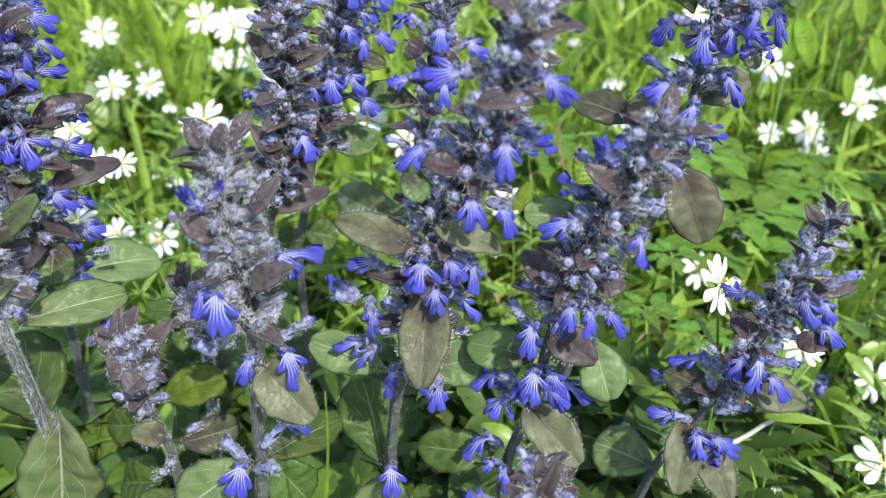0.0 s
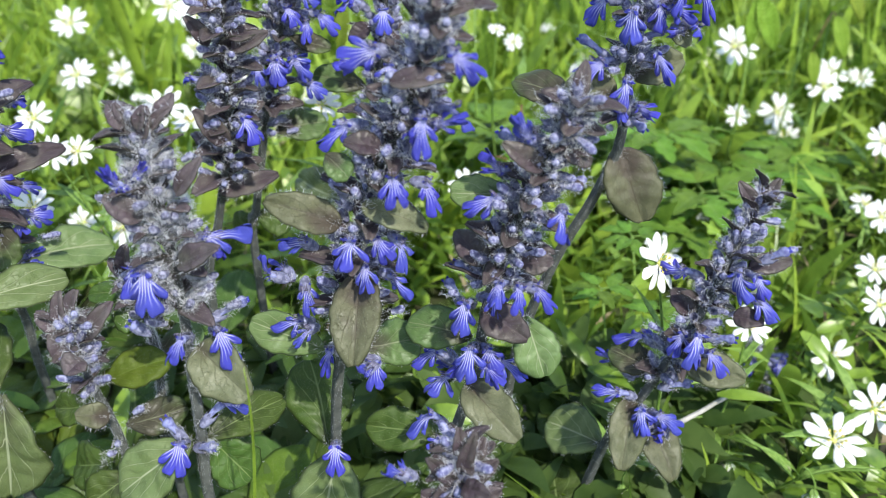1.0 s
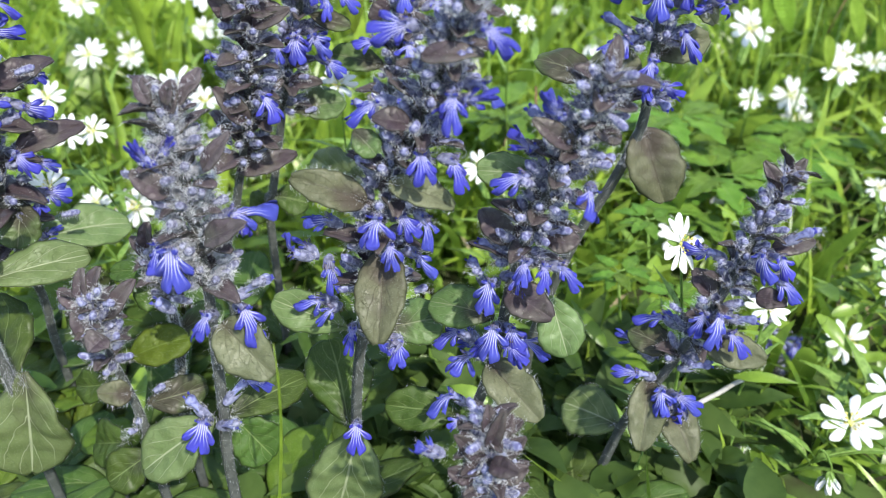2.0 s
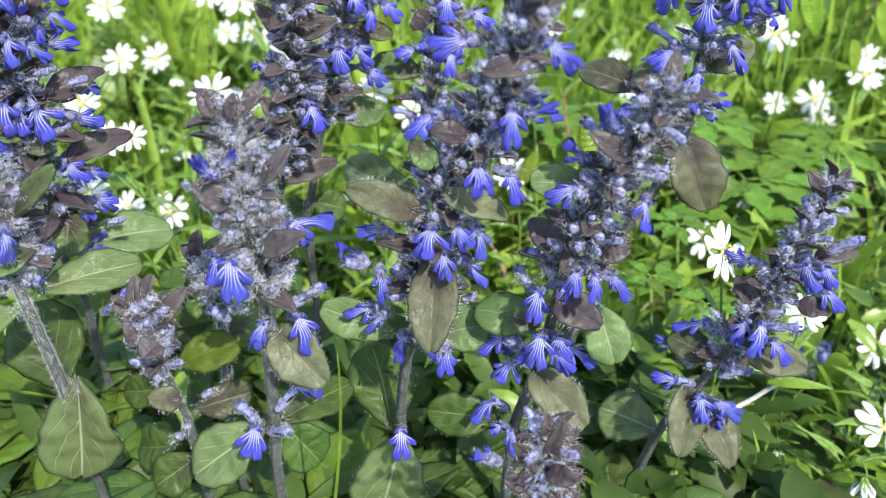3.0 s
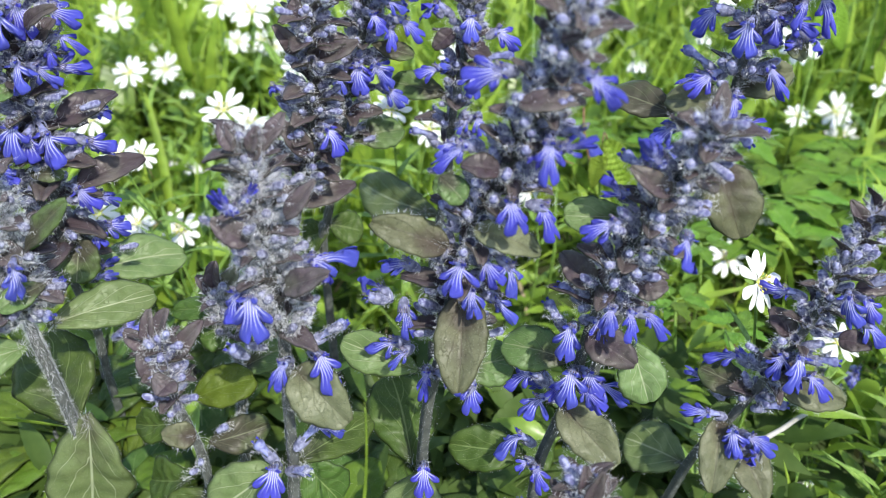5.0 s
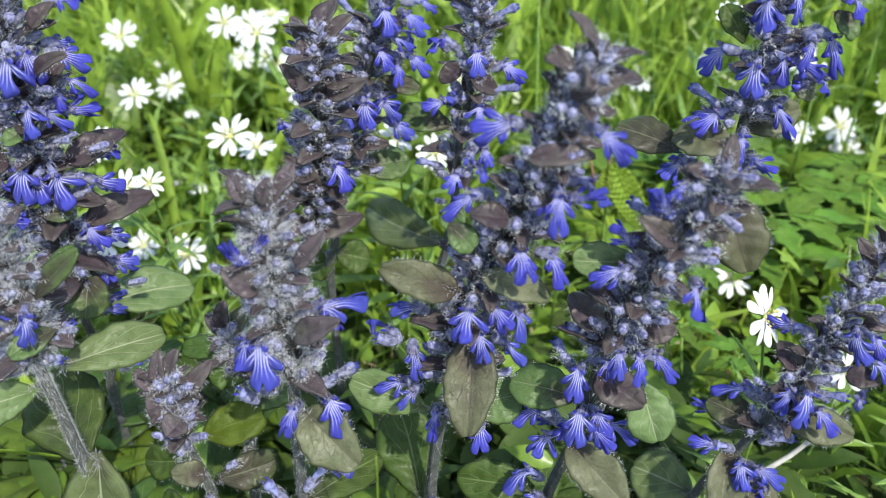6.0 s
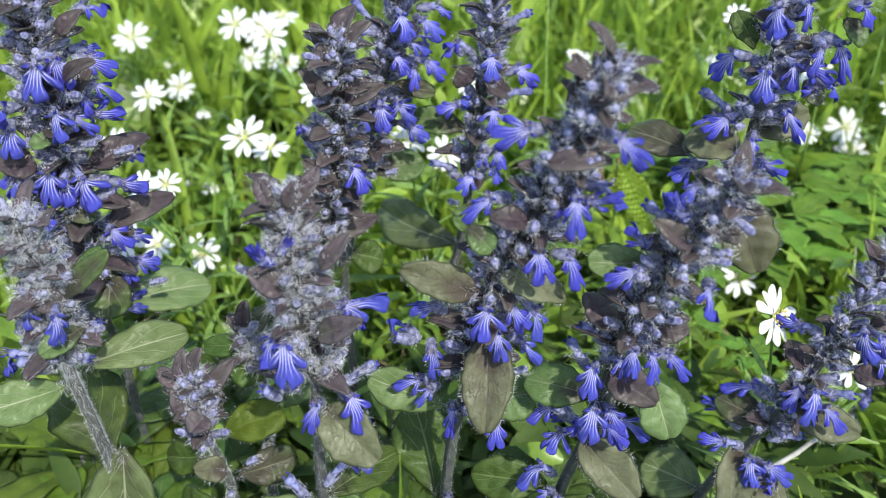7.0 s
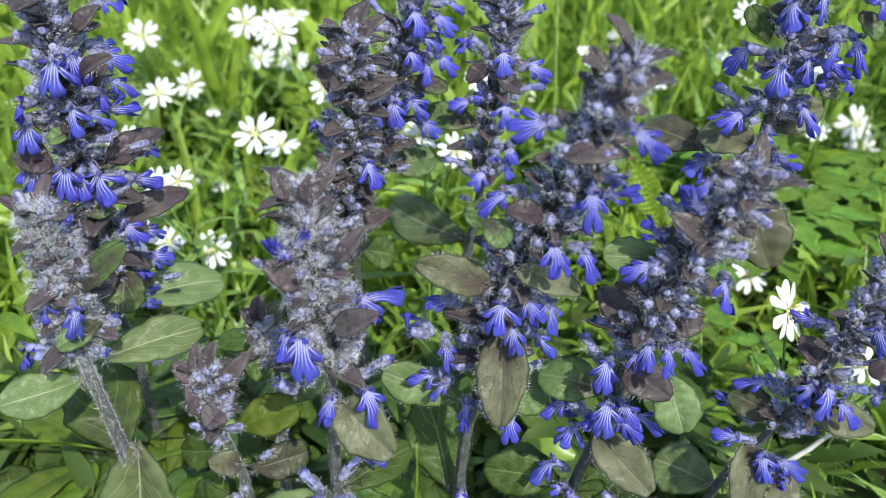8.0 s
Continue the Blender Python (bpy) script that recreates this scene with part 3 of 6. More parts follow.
# ---- meadow grass and herbs ----
def blades(name, material, count, area, height, width, seed, lean=0.5, keep=None):
    """Many curved, tapering blades joined in one mesh."""
    r = np.random.RandomState(seed)
    x0, x1, y0, y1 = area
    seg = 5
    verts, faces = [], []
    for _ in range(count):
        x, y = r.uniform(x0, x1), r.uniform(y0, y1)
        if keep and not keep(x, y, r):
            continue
        h, w = height * r.uniform(0.45, 1.25), width * min(2.6, 0.35 + r.exponential(0.6))
        h *= 0.5 + 0.5 * min(1.0, max(0.0, (y - 0.3) / 0.45))
        a, b = r.uniform(0, 2 * math.pi), r.uniform(0, 2 * math.pi)
        ln = abs(r.normal(0, lean)) + 0.1
        dx, dy = math.cos(a), math.sin(a)
        sx, sy = math.cos(b), math.sin(b)
        base = len(verts)
        for i in range(seg):
            f = i / seg
            rise = h * (f - 0.28 * ln * f * f)
            out = h * ln * f * f
            ww = w * 0.5 * (1 - f ** 2.2) * (0.6 + 0.8 * min(1, f * 3))
            px, py, pz = x + dx * out, y + dy * out, rise - 0.004
            verts += [(px - sx * ww, py - sy * ww, pz), (px + sx * ww, py + sy * ww, pz + ww * 0.3)]
        verts.append((x + dx * h * ln, y + dy * h * ln, h * (1 - 0.28 * ln) - 0.004))
        for i in range(seg - 1):
            q = base + 2 * i
            faces.append((q, q + 1, q + 3, q + 2))
        q = base + 2 * (seg - 1)
        faces.append((q, q + 1, q + 2))
    return new(name, mesh_of(name, verts, faces, material))


WHITE_HEADS = [(-0.238, 0.541), (-0.280, 0.707), (-0.139, 0.430), (-0.130, 0.450), (-0.173, 0.420), (-0.181, 0.650), (-0.223, 0.750), (-0.199, 0.750), (-0.226, 0.451), (-0.026, 0.460), (-0.012, 0.500), (0.163, 0.450), (0.112, 0.270), (0.249, 0.600), (0.303, 0.655), (0.317, 0.662), (0.236, 0.600), (0.245, 0.366), (0.211, 0.286), (0.273, 0.400), (0.270, 0.380), (0.242, 0.310), (0.303, 0.460), (0.313, 0.500), (0.360, 0.700), (0.398, 0.720), (-0.303, 0.682), (-0.174, 0.367), (-0.170, 0.385), (-0.185, 0.356), (-0.149, 0.550), (-0.193, 0.620), (-0.040, 0.392), (0.035, 0.440), (0.070, 0.600), (0.163, 0.300), (0.340, 0.550), (-0.167, 0.660), (-0.189, 0.750), (-0.111, 0.500), (0.162, 0.550), (-0.218, 0.460), (0.053, 0.500), (0.311, 0.600)]


def clear_of_bugles(x, y, r):
    """Fewer blades where the bugle patch shades the ground, none right in front of it or round the white flower heads."""
    if any(-0.018 < x - fx < 0.018 + 0.55 * max(0.0, fy - y) and -0.085 < y - fy < 0.008 for fx, fy in WHITE_HEADS):
        return r.rand() < 0.12
    if y < 0.20 and -0.34 < x < 0.30:
        return False
    if 0.13 < x < 0.33 and 0.42 < y < 0.68:
        return r.rand() < 0.5      # cut-leaved herbs stand here instead
    if x >= 0.115 and y < 0.34:
        return r.rand() < 0.45
    if -0.26 < x < 0.115 and y < 0.33:
        return r.rand() < 0.10
    return True


tagged(blades("grass", GRASS, 7000, (-0.75, 0.75, 0.10, 1.0), 0.125, 0.0075, 1, 0.55, clear_of_bugles), "dense bright green meadow grass", "grass", "", "stuff")
tagged(blades("grass", GRASS, 13000, (-1.9, 1.9, 0.9, 2.9), 0.17, 0.0085, 2, 0.5, lambda x, y, r: r.rand() < 1.55 - math.hypot(x, y - 0.6) / 1.35), "taller grass behind the flowers", "grass", "", "stuff")


def around(x, y, r):
    """The rest of the meadow, thinning out with distance."""
    d = math.hypot(x, y - 0.4)
    if (abs(x) < 0.75 and 0.02 < y < 1.0) or (abs(x) < 0.28 and -0.15 < y <= 0.02) or (y > 0.9 and math.hypot(x, y - 0.6) < 1.1):
        return False
    return r.rand() < max(0.0, 1.0 - d / 3.6) ** 1.1 * (0.55 + 0.45 * noise.noise((x * 2.5, y * 2.5, 1)))


tagged(blades("grass", GRASS, 120000, (-3.4, 3.4, -3.0, 3.9), 0.13, 0.006, 3, 0.6, around), "grass of the wider meadow", "grass", "", "stuff")
tagged(blades("grass", GRASS, 900, (0.06, 0.55, 0.24, 0.75), 0.135, 0.0022, 6, 1.0, clear_of_bugles), "long thin trailing stems and blades", "grass", "", "stuff")
tagged(blades("grass", GRASS, 1500, (-0.65, 0.75, 0.42, 1.10), 0.15, 0.0115, 9, 0.7, clear_of_bugles), "broad bright green grass blades behind the flowers", "grass", "", "stuff")
tagged(blades("dry_grass", STRAW, 700, (-0.6, 0.6, 0.25, 1.2), 0.07, 0.0025, 4, 1.1), "withered straw among the grass", "grass", "", "stuff")


def herb_mass(name, count, area, seed, size, material, keep=None, z=(0.02, 0.09), slim=1.0):
    """Small pointed leaves of low herbs, joined."""
    r = np.random.RandomState(seed)
    verts, faces = [], []
    for _ in range(count):
        x, y = r.uniform(area[0], area[1]), r.uniform(area[2], area[3])
        if keep and not keep(x, y, r):
            continue
        zz = r.uniform(*z)
        rot = Euler((r.normal(0, 0.35), r.normal(-0.1, 0.4), r.uniform(0, 6.28))).to_matrix()
        l, w = size * r.uniform(0.6, 1.3), size * r.uniform(0.25, 0.62) * slim
        b = len(verts)
        for i in range(6):
            v = i / 5
            ww = w * math.sin(math.pi * (0.04 + 0.94 * v) ** 0.75)
            for u in (-1, 0, 1):
                p = rot @ Vector((l * v, u * ww * 0.5, 0.18 * abs(u) * ww - 0.25 * l * v * v))
                verts.append((x + p.x, y + p.y, zz + p.z))
        for i in range(5):
            for j in (0, 1):
                q = b + 3 * i + j
                faces.append((q, q + 1, q + 4, q + 3))
    return tagged(new(name, mesh_of(name, verts, faces, material)), "low green herb leaves under the grass", "herbs", "", "stuff")


herb_mass("herbs", 6500, (-0.7, 0.7, 0.28, 1.0), 11, 0.024, WEED, clear_of_bugles, (0.005, 0.075), 0.7)
herb_mass("herbs", 6000, (-0.7, 0.7, 0.2, 1.0), 14, 0.024, WEED, None, (0.0, 0.022), 0.7)
# fill under the bugle patch, in the leaf colour darkened for shade
herb_mass("herbs", 3600, (-0.32, 0.16, 0.19, 0.37), 13, 0.030, SHADED_FILL, None, (0.0, 0.042))


def meadow_fade(x, y, r):
    """Herbs scattered ever thinner away from the flower patch."""
    d = math.hypot(x * 0.85, y - 0.5)
    return not (abs(x) < 0.75 and 0.0 < y < 0.95) and r.rand() < max(0.0, 1.15 - d / 2.2) * (0.4 + 0.9 * noise.noise((x * 3, y * 3, 7)) ** 2 + 0.35 * (y > 0.9))


herb_mass("herbs", 17000, (-2.6, 2.6, -1.8, 3.2), 12, 0.045, WEED, meadow_fade, (0.02, 0.12))


# ---- larger herbs that stand out of the grass ----
def toothed_leaf(name, length, width, material, rng, teeth, depth, pleat=0.0):
    """Leaf with a saw edge and, where wanted, ridges between its side veins."""
    n, m = (73 if pleat else 26), (9 if pleat else 7)
    rows, uvs = [], []
    for i in range(n):
        v = i / (n - 1)
        w = width * 0.5 * math.sin(math.pi * (0.02 + 0.965 * v) ** 0.8) ** 0.8
        w *= 1 + depth * ((v * teeth) % 1.0 - 0.5)
        row, uvr = [], []
        for j in range(m):
            u = -1 + 2 * j / (m - 1)
            z = 0.16 * abs(u) * w - 0.22 * length * v * v + pleat * math.sin((v * 13 - abs(u) * 2.4) * 2 * math.pi) * min(1, abs(u) * 2)
            row.append(Vector((length * v, u * w, z)))
            uvr.append((0.5 + 0.5 * u, v))
        rows.append(row)
        uvs.append(uvr)
    return sheet(name, rows, material, uvs, 0.0003)


rh = random.Random(8)
LEAFLETS = [toothed_leaf("leaflet", 0.030, 0.016, HERB, rh, 4, 0.55) for _ in range(3)]
PLEATED = [toothed_leaf("leaf", 0.046, 0.0175, PLEAT, rh, 22, 0.10, 0.0017) for _ in range(2)]


def anemone(place, size):
    """Low herb: thin stalk with three cut leaflets, twice over."""
    place = Vector(place)
    rng = random.Random(round(place.x * 5173 + place.y * 6919, 4))
    plant = thing("wood_anemone", (place.x, place.y, 0), "low green herb with deeply cut three-part leaves", "herb", "cut-leaved herbs")
    foot = Vector((place.x + 0.008, place.y + 0.01, -0.004))
    part("stalk", tube_mesh("stalk", [foot, (foot + place) / 2 + Vector((0.003, 0, 0.004)), place], [0.0011, 0.0009, 0.0007], SEPAL, 6), plant)
    for k in range(3):
        a = 2 * math.pi * k / 3 + rng.uniform(-0.3, 0.3)
        d = Vector((math.cos(a), math.sin(a), 0.15))
        hub = place + d * 0.008 * size
        part("stalk", tube_mesh("stalk", [place, hub], [0.0006, 0.0005], SEPAL, 5), plant)
        for t in (-0.85, 0.0, 0.85):
            e = Vector((math.cos(a + t), math.sin(a + t), rng.uniform(0.0, 0.3)))
            part("leaflet", rng.choice(LEAFLETS), plant, placed(hub, axis_frame(e), size * rng.uniform(0.75, 1.05)))


def seedling(hub, leaves):
    """Young tree shoot: thin stem to hub, and bright pleated leaves, each from its foot to its tip."""
    hub = Vector(hub)
    rng = random.Random(round(hub.x * 4173 + hub.y * 3919, 4))
    plant = thing("tree_seedling", (hub.x, hub.y + 0.01, 0), "tree seedling with bright pleated saw-edged leaves", "seedling", "pleated seedlings")
    foot = Vector((hub.x, hub.y + 0.01, -0.004))
    part("stem", tube_mesh("stem", [foot, (foot + hub) / 2 + Vector((0.004, 0, 0)), hub], [0.0010, 0.0009, 0.0006], SEPAL, 6), plant)
    for base, tip in leaves:
        base, tip = Vector(base), Vector(tip)
        part("stalk", tube_mesh("stalk", [hub, (hub + base) / 2 + Vector((0, 0, 0.001)), base], [0.0005, 0.0005, 0.0004], BROWN, 5), plant)
        d = tip - base
        part("leaf", rng.choice(PLEATED), plant, placed(base, axis_frame(d, Vector((rng.gauss(0, 0.25), -0.75, 0.6))), d.length / 0.046))


anemone((0.2620, 0.5200, 0.0520), 1.25)
anemone((0.2280, 0.5600, 0.0640), 1.25)
anemone((0.2960, 0.5850, 0.0580), 1.25)
anemone((0.1900, 0.4700, 0.0600), 1.25)
anemone((0.2388, 0.6000, 0.0514), 1.43)
anemone((0.2802, 0.6200, 0.0492), 1.32)
anemone((0.2554, 0.5800, 0.0419), 1.32)
anemone((0.2455, 0.6600, 0.0414), 1.32)
anemone((0.2755, 0.5600, 0.0592), 1.32)
anemone((0.2002, 0.5000, 0.0719), 1.32)
anemone((0.1739, 0.5500, 0.0938), 1.32)
anemone((0.1355, 0.4200, 0.0829), 0.60)
anemone((0.1327, 0.3400, 0.0837), 0.50)
anemone((0.1548, 0.6000, 0.0686), 1.32)
anemone((0.1079, 0.3600, 0.0865), 0.50)
anemone((0.2467, 0.5200, 0.0529), 1.21)
anemone((0.2207, 0.6200, 0.0401), 1.32)
anemone((0.1476, 0.6000, 0.0605), 1.32)
anemone((0.0740, 0.5500, 0.0844), 1.20)
anemone((0.0582, 0.5500, 0.0947), 1.30)
anemone((-0.2211, 0.5500, 0.0416), 1.00)
anemone((-0.2563, 0.9000, 0.0129), 1.40)
seedling((0.2358, 0.5700, 0.1892), [((0.2355, 0.5660, 0.1879), (0.2529, 0.5580, 0.1510)), ((0.2333, 0.5660, 0.1860), (0.2337, 0.5580, 0.1539))])
seedling((0.2842, 0.6000, 0.1964), [((0.2842, 0.5960, 0.1950), (0.2949, 0.5880, 0.1716)), ((0.3024, 0.5960, 0.1945), (0.3251, 0.5880, 0.1664))])
seedling((0.3022, 0.6000, 0.1683), [((0.3035, 0.5960, 0.1666), (0.3187, 0.5880, 0.1367)), ((0.2926, 0.5960, 0.1396), (0.3007, 0.5880, 0.1143))])
seedling((0.0729, 0.4300, 0.1489), [((0.0745, 0.4260, 0.1467), (0.0964, 0.4180, 0.1042)), ((0.0723, 0.4260, 0.1438), (0.0675, 0.4180, 0.1190))])
seedling((0.0493, 0.4400, 0.1256), [((0.0480, 0.4360, 0.1221), (0.0403, 0.4280, 0.0992)), ((0.0588, 0.4360, 0.1259), (0.0724, 0.4280, 0.1101))])
seedling((-0.0409, 0.5200, 0.1943), [((-0.0434, 0.5160, 0.1918), (-0.0489, 0.5080, 0.1660))])
seedling((0.0389, 0.5600, 0.2043), [((0.0365, 0.5560, 0.2028), (0.0270, 0.5480, 0.1865))])



def dry_stick(a, b, label, thick, material):
    """Bare stalk among the leaves."""
    a, b = Vector(a), Vector(b)
    ob = thing("dry_stalk", (a.x, a.y, a.z), label, "stick")
    part("stalk", tube_mesh("stalk", [a, a.lerp(b, 0.35) + Vector((0.0012, 0, 0.001)), a.lerp(b, 0.7) + Vector((-0.0012, 0, 0)), b], [thick, thick * 0.9, thick * 0.85, thick * 0.7], material, 8), ob)


dry_stick((0.1341, 0.2850, 0.0611), (0.1732, 0.3150, 0.0548), 'pale dry bare stalk lying among the leaves', 0.0013, DRY)
dry_stick((0.0760, 0.4700, 0.0886), (0.0706, 0.5000, 0.1347), 'withered reddish brown stalk standing in the grass', 0.0010, BROWN)


def single_blade(foot, top, width, label):
    """One long blade or stalk of grass, folded along its middle."""
    foot, top = Vector(foot), Vector(top)
    ob = thing("grass_blade", (foot.x, foot.y, foot.z), label, "grass blade")
    rows, uvs = [], []
    side = (top - foot).cross(Vector((0, 1, 0.3))).normalized()
    for i in range(14):
        f = i / 13
        p = foot.lerp(top, f) + Vector((0.004 * math.sin(f * 2.2), 0, 0.003 * math.sin(f * 3.1)))
        w = width * 0.5 * (1 - f ** 3) + 0.0001
        rows.append([p - side * w, p + Vector((0, 0.0006, -0.0004)), p + side * w])
        uvs.append([(0, f), (0.5, f), (1, f)])
    part("blade", sheet("blade", rows, GRASS, uvs, 0.0002), ob)


single_blade((-0.0343, 0.1700, 0.1144), (-0.0289, 0.1660, 0.1956), 0.0008, 'thin green grass blade standing close in front')
single_blade((-0.2322, 0.2620, 0.0865), (-0.1689, 0.2620, 0.0809), 0.0034, 'pale green grass stalk lying between the leaves')
single_blade((-0.2262, 0.6200, 0.1038), (-0.2390, 0.6000, 0.2110), 0.0100, 'broad pale green blade behind the white flowers')
single_blade((-0.2203, 0.5200, 0.0322), (-0.2432, 0.5600, 0.1243), 0.0080, 'bluish green blade leaning in the grass')

# ---- bugle shoots ----
shoot = bugle('tall bugle spike with many open blue flowers and dark bracts',
    stem=[(-0.1725, 0.3060, -0.0040), (-0.1715, 0.3000, 0.0756), (-0.1684, 0.2970, 0.1101), (-0.1669, 0.2880, 0.1485), (-0.1571, 0.2780, 0.1931), (-0.1540, 0.2720, 0.2266), (-0.1509, 0.2680, 0.2570), (-0.1486, 0.2660, 0.2795), (-0.1465, 0.2660, 0.2979)],
    spike=3.0, radius=0.0135, wool=1.15, gap=0.4,
    flowers=[],
    buds=[(-0.1324, 0.2727, 0.2281), (-0.1388, 0.2865, 0.1611), (-0.1406, 0.2654, 0.2339), (-0.1610, 0.2658, 0.2335), (-0.1581, 0.2626, 0.2530), (-0.1392, 0.2613, 0.2536), (-0.1541, 0.2662, 0.2067), (-0.1436, 0.2567, 0.2680)],
    leaves=[((-0.1395, 0.2602, 0.2596), (-0.1287, 0.2562, 0.2691), 0.0054, 'p'),
            ((-0.1457, 0.2741, 0.2216), (-0.1280, 0.2851, 0.2288), 0.0110, 'p'),
            ((-0.1472, 0.2787, 0.1939), (-0.1278, 0.2935, 0.2019), 0.0112, 'p'),
            ((-0.1602, 0.2641, 0.2272), (-0.1685, 0.2568, 0.2301), 0.0113, 'p'),
            ((-0.1415, 0.2659, 0.2522), (-0.1362, 0.2691, 0.2602), 0.0080, 'p'),
            ((-0.1491, 0.2633, 0.2393), (-0.1545, 0.2557, 0.2385), 0.0062, 'o'),
            ((-0.1580, 0.2658, 0.2064), (-0.1461, 0.2684, 0.2034), 0.0066, 'o'),
            ((-0.1545, 0.2825, 0.1698), (-0.1540, 0.2689, 0.1559), 0.0190, 'o'),
            ((-0.1622, 0.2924, 0.1436), (-0.1289, 0.3150, 0.1464), 0.0223, 'l'),
            ((-0.1396, 0.2655, 0.2725), (-0.1337, 0.2683, 0.2803), 0.0063, 'p')])
flower(shoot, (-0.1597, 0.2630, 0.2489), (-0.1618, 0.2609, 0.2491), (-0.1630, 0.2518, 0.2490), 0.0101)
flower(shoot, (-0.1699, 0.2646, 0.2069), (-0.1712, 0.2627, 0.2064), (-0.1709, 0.2535, 0.2039), 0.0094)
flower(shoot, (-0.1484, 0.2631, 0.2658), (-0.1451, 0.2560, 0.2652), (-0.1455, 0.2514, 0.2553), 0.0163)
flower(shoot, (-0.1399, 0.2716, 0.2628), (-0.1371, 0.2721, 0.2620), (-0.1276, 0.2715, 0.2590), 0.0106)
flower(shoot, (-0.1417, 0.2730, 0.2510), (-0.1376, 0.2749, 0.2523), (-0.1283, 0.2730, 0.2498), 0.0065)
flower(shoot, (-0.1435, 0.2730, 0.2441), (-0.1401, 0.2731, 0.2420), (-0.1302, 0.2767, 0.2405), 0.0109)
flower(shoot, (-0.1488, 0.2661, 0.2470), (-0.1454, 0.2592, 0.2479), (-0.1429, 0.2525, 0.2413), 0.0124)
flower(shoot, (-0.1627, 0.2620, 0.2439), (-0.1630, 0.2602, 0.2419), (-0.1625, 0.2533, 0.2347), 0.0110)
flower(shoot, (-0.1587, 0.2688, 0.2234), (-0.1540, 0.2603, 0.2256), (-0.1550, 0.2538, 0.2161), 0.0136)
flower(shoot, (-0.1504, 0.2702, 0.2235), (-0.1455, 0.2640, 0.2214), (-0.1428, 0.2589, 0.2109), 0.0152)
flower(shoot, (-0.1443, 0.2794, 0.2133), (-0.1404, 0.2797, 0.2116), (-0.1317, 0.2800, 0.2059), 0.0116)
flower(shoot, (-0.1663, 0.2677, 0.2075), (-0.1661, 0.2666, 0.2066), (-0.1624, 0.2588, 0.2039), 0.0101)
flower(shoot, (-0.1515, 0.2798, 0.1931), (-0.1452, 0.2741, 0.1941), (-0.1387, 0.2694, 0.1884), 0.0128)
flower(shoot, (-0.1480, 0.2828, 0.1878), (-0.1439, 0.2834, 0.1867), (-0.1345, 0.2812, 0.1851), 0.0065)
flower(shoot, (-0.1664, 0.2633, 0.2231), (-0.1667, 0.2620, 0.2223), (-0.1662, 0.2529, 0.2204), 0.0091)
flower(shoot, (-0.1366, 0.2810, 0.2213), (-0.1351, 0.2813, 0.2219), (-0.1276, 0.2773, 0.2244), 0.0046)
flower(shoot, (-0.1358, 0.2713, 0.2780), (-0.1328, 0.2725, 0.2794), (-0.1243, 0.2693, 0.2805), 0.0076)
flower(shoot, (-0.1499, 0.2876, 0.1710), (-0.1463, 0.2883, 0.1706), (-0.1368, 0.2876, 0.1675), 0.0126)
flower(shoot, (-0.1615, 0.2928, 0.1402), (-0.1558, 0.2893, 0.1442), (-0.1472, 0.2874, 0.1469), 0.0063)
flower(shoot, (-0.1631, 0.2999, 0.1020), (-0.1576, 0.2975, 0.1066), (-0.1489, 0.2988, 0.1106), 0.0054)
flower(shoot, (-0.1759, 0.2664, 0.1900), (-0.1762, 0.2665, 0.1916), (-0.1737, 0.2582, 0.1912), 0.0081)
shoot = bugle('hairy pale bugle spike on a bent woolly stem',
    stem=[(-0.1444, 0.2300, -0.0040), (-0.1431, 0.2240, 0.1038), (-0.1387, 0.2180, 0.1286), (-0.1425, 0.2190, 0.1677), (-0.1431, 0.2190, 0.1804), (-0.1410, 0.2180, 0.1973), (-0.1406, 0.2170, 0.2130), (-0.1401, 0.2160, 0.2295), (-0.1401, 0.2160, 0.2361)],
    spike=4.0, radius=0.0108, wool=2.0, gap=0.0,
    flowers=[(-0.1323, 0.2053, 0.2017), (-0.1624, 0.2190, 0.1751)],
    buds=[(-0.1472, 0.2131, 0.1778), (-0.1327, 0.2105, 0.1860), (-0.1472, 0.2130, 0.1825), (-0.1305, 0.2186, 0.1903), (-0.1400, 0.2102, 0.1861), (-0.1478, 0.2136, 0.1935), (-0.1293, 0.2104, 0.2070), (-0.1354, 0.2082, 0.2125), (-0.1284, 0.2109, 0.2170)],
    leaves=[((-0.1314, 0.2117, 0.2082), (-0.1149, 0.2077, 0.2279), 0.0071, 'o'),
            ((-0.1406, 0.2220, 0.1260), (-0.1609, 0.2480, 0.1481), 0.0303, 'g'),
            ((-0.1337, 0.2181, 0.1356), (-0.1359, 0.2081, 0.0884), 0.0311, 'l'),
            ((-0.1334, 0.2138, 0.2047), (-0.1437, 0.2098, 0.2113), 0.0079, 'm'),
            ((-0.1381, 0.2204, 0.1735), (-0.1086, 0.2385, 0.1764), 0.0157, 'l'),
            ((-0.1439, 0.2156, 0.1684), (-0.1623, 0.1986, 0.1713), 0.0151, 'l'),
            ((-0.1315, 0.2168, 0.1930), (-0.1414, 0.2057, 0.1931), 0.0088, 'o'),
            ((-0.1330, 0.2167, 0.2059), (-0.1245, 0.2264, 0.2176), 0.0083, 'g')])
closed_flower(shoot, (-0.1475, 0.2145, 0.1765), (-0.1549, 0.2127, 0.1819))
closed_flower(shoot, (-0.1398, 0.2165, 0.1802), (-0.1320, 0.2146, 0.1818))
closed_flower(shoot, (-0.1356, 0.2216, 0.1850), (-0.1321, 0.2251, 0.1879))
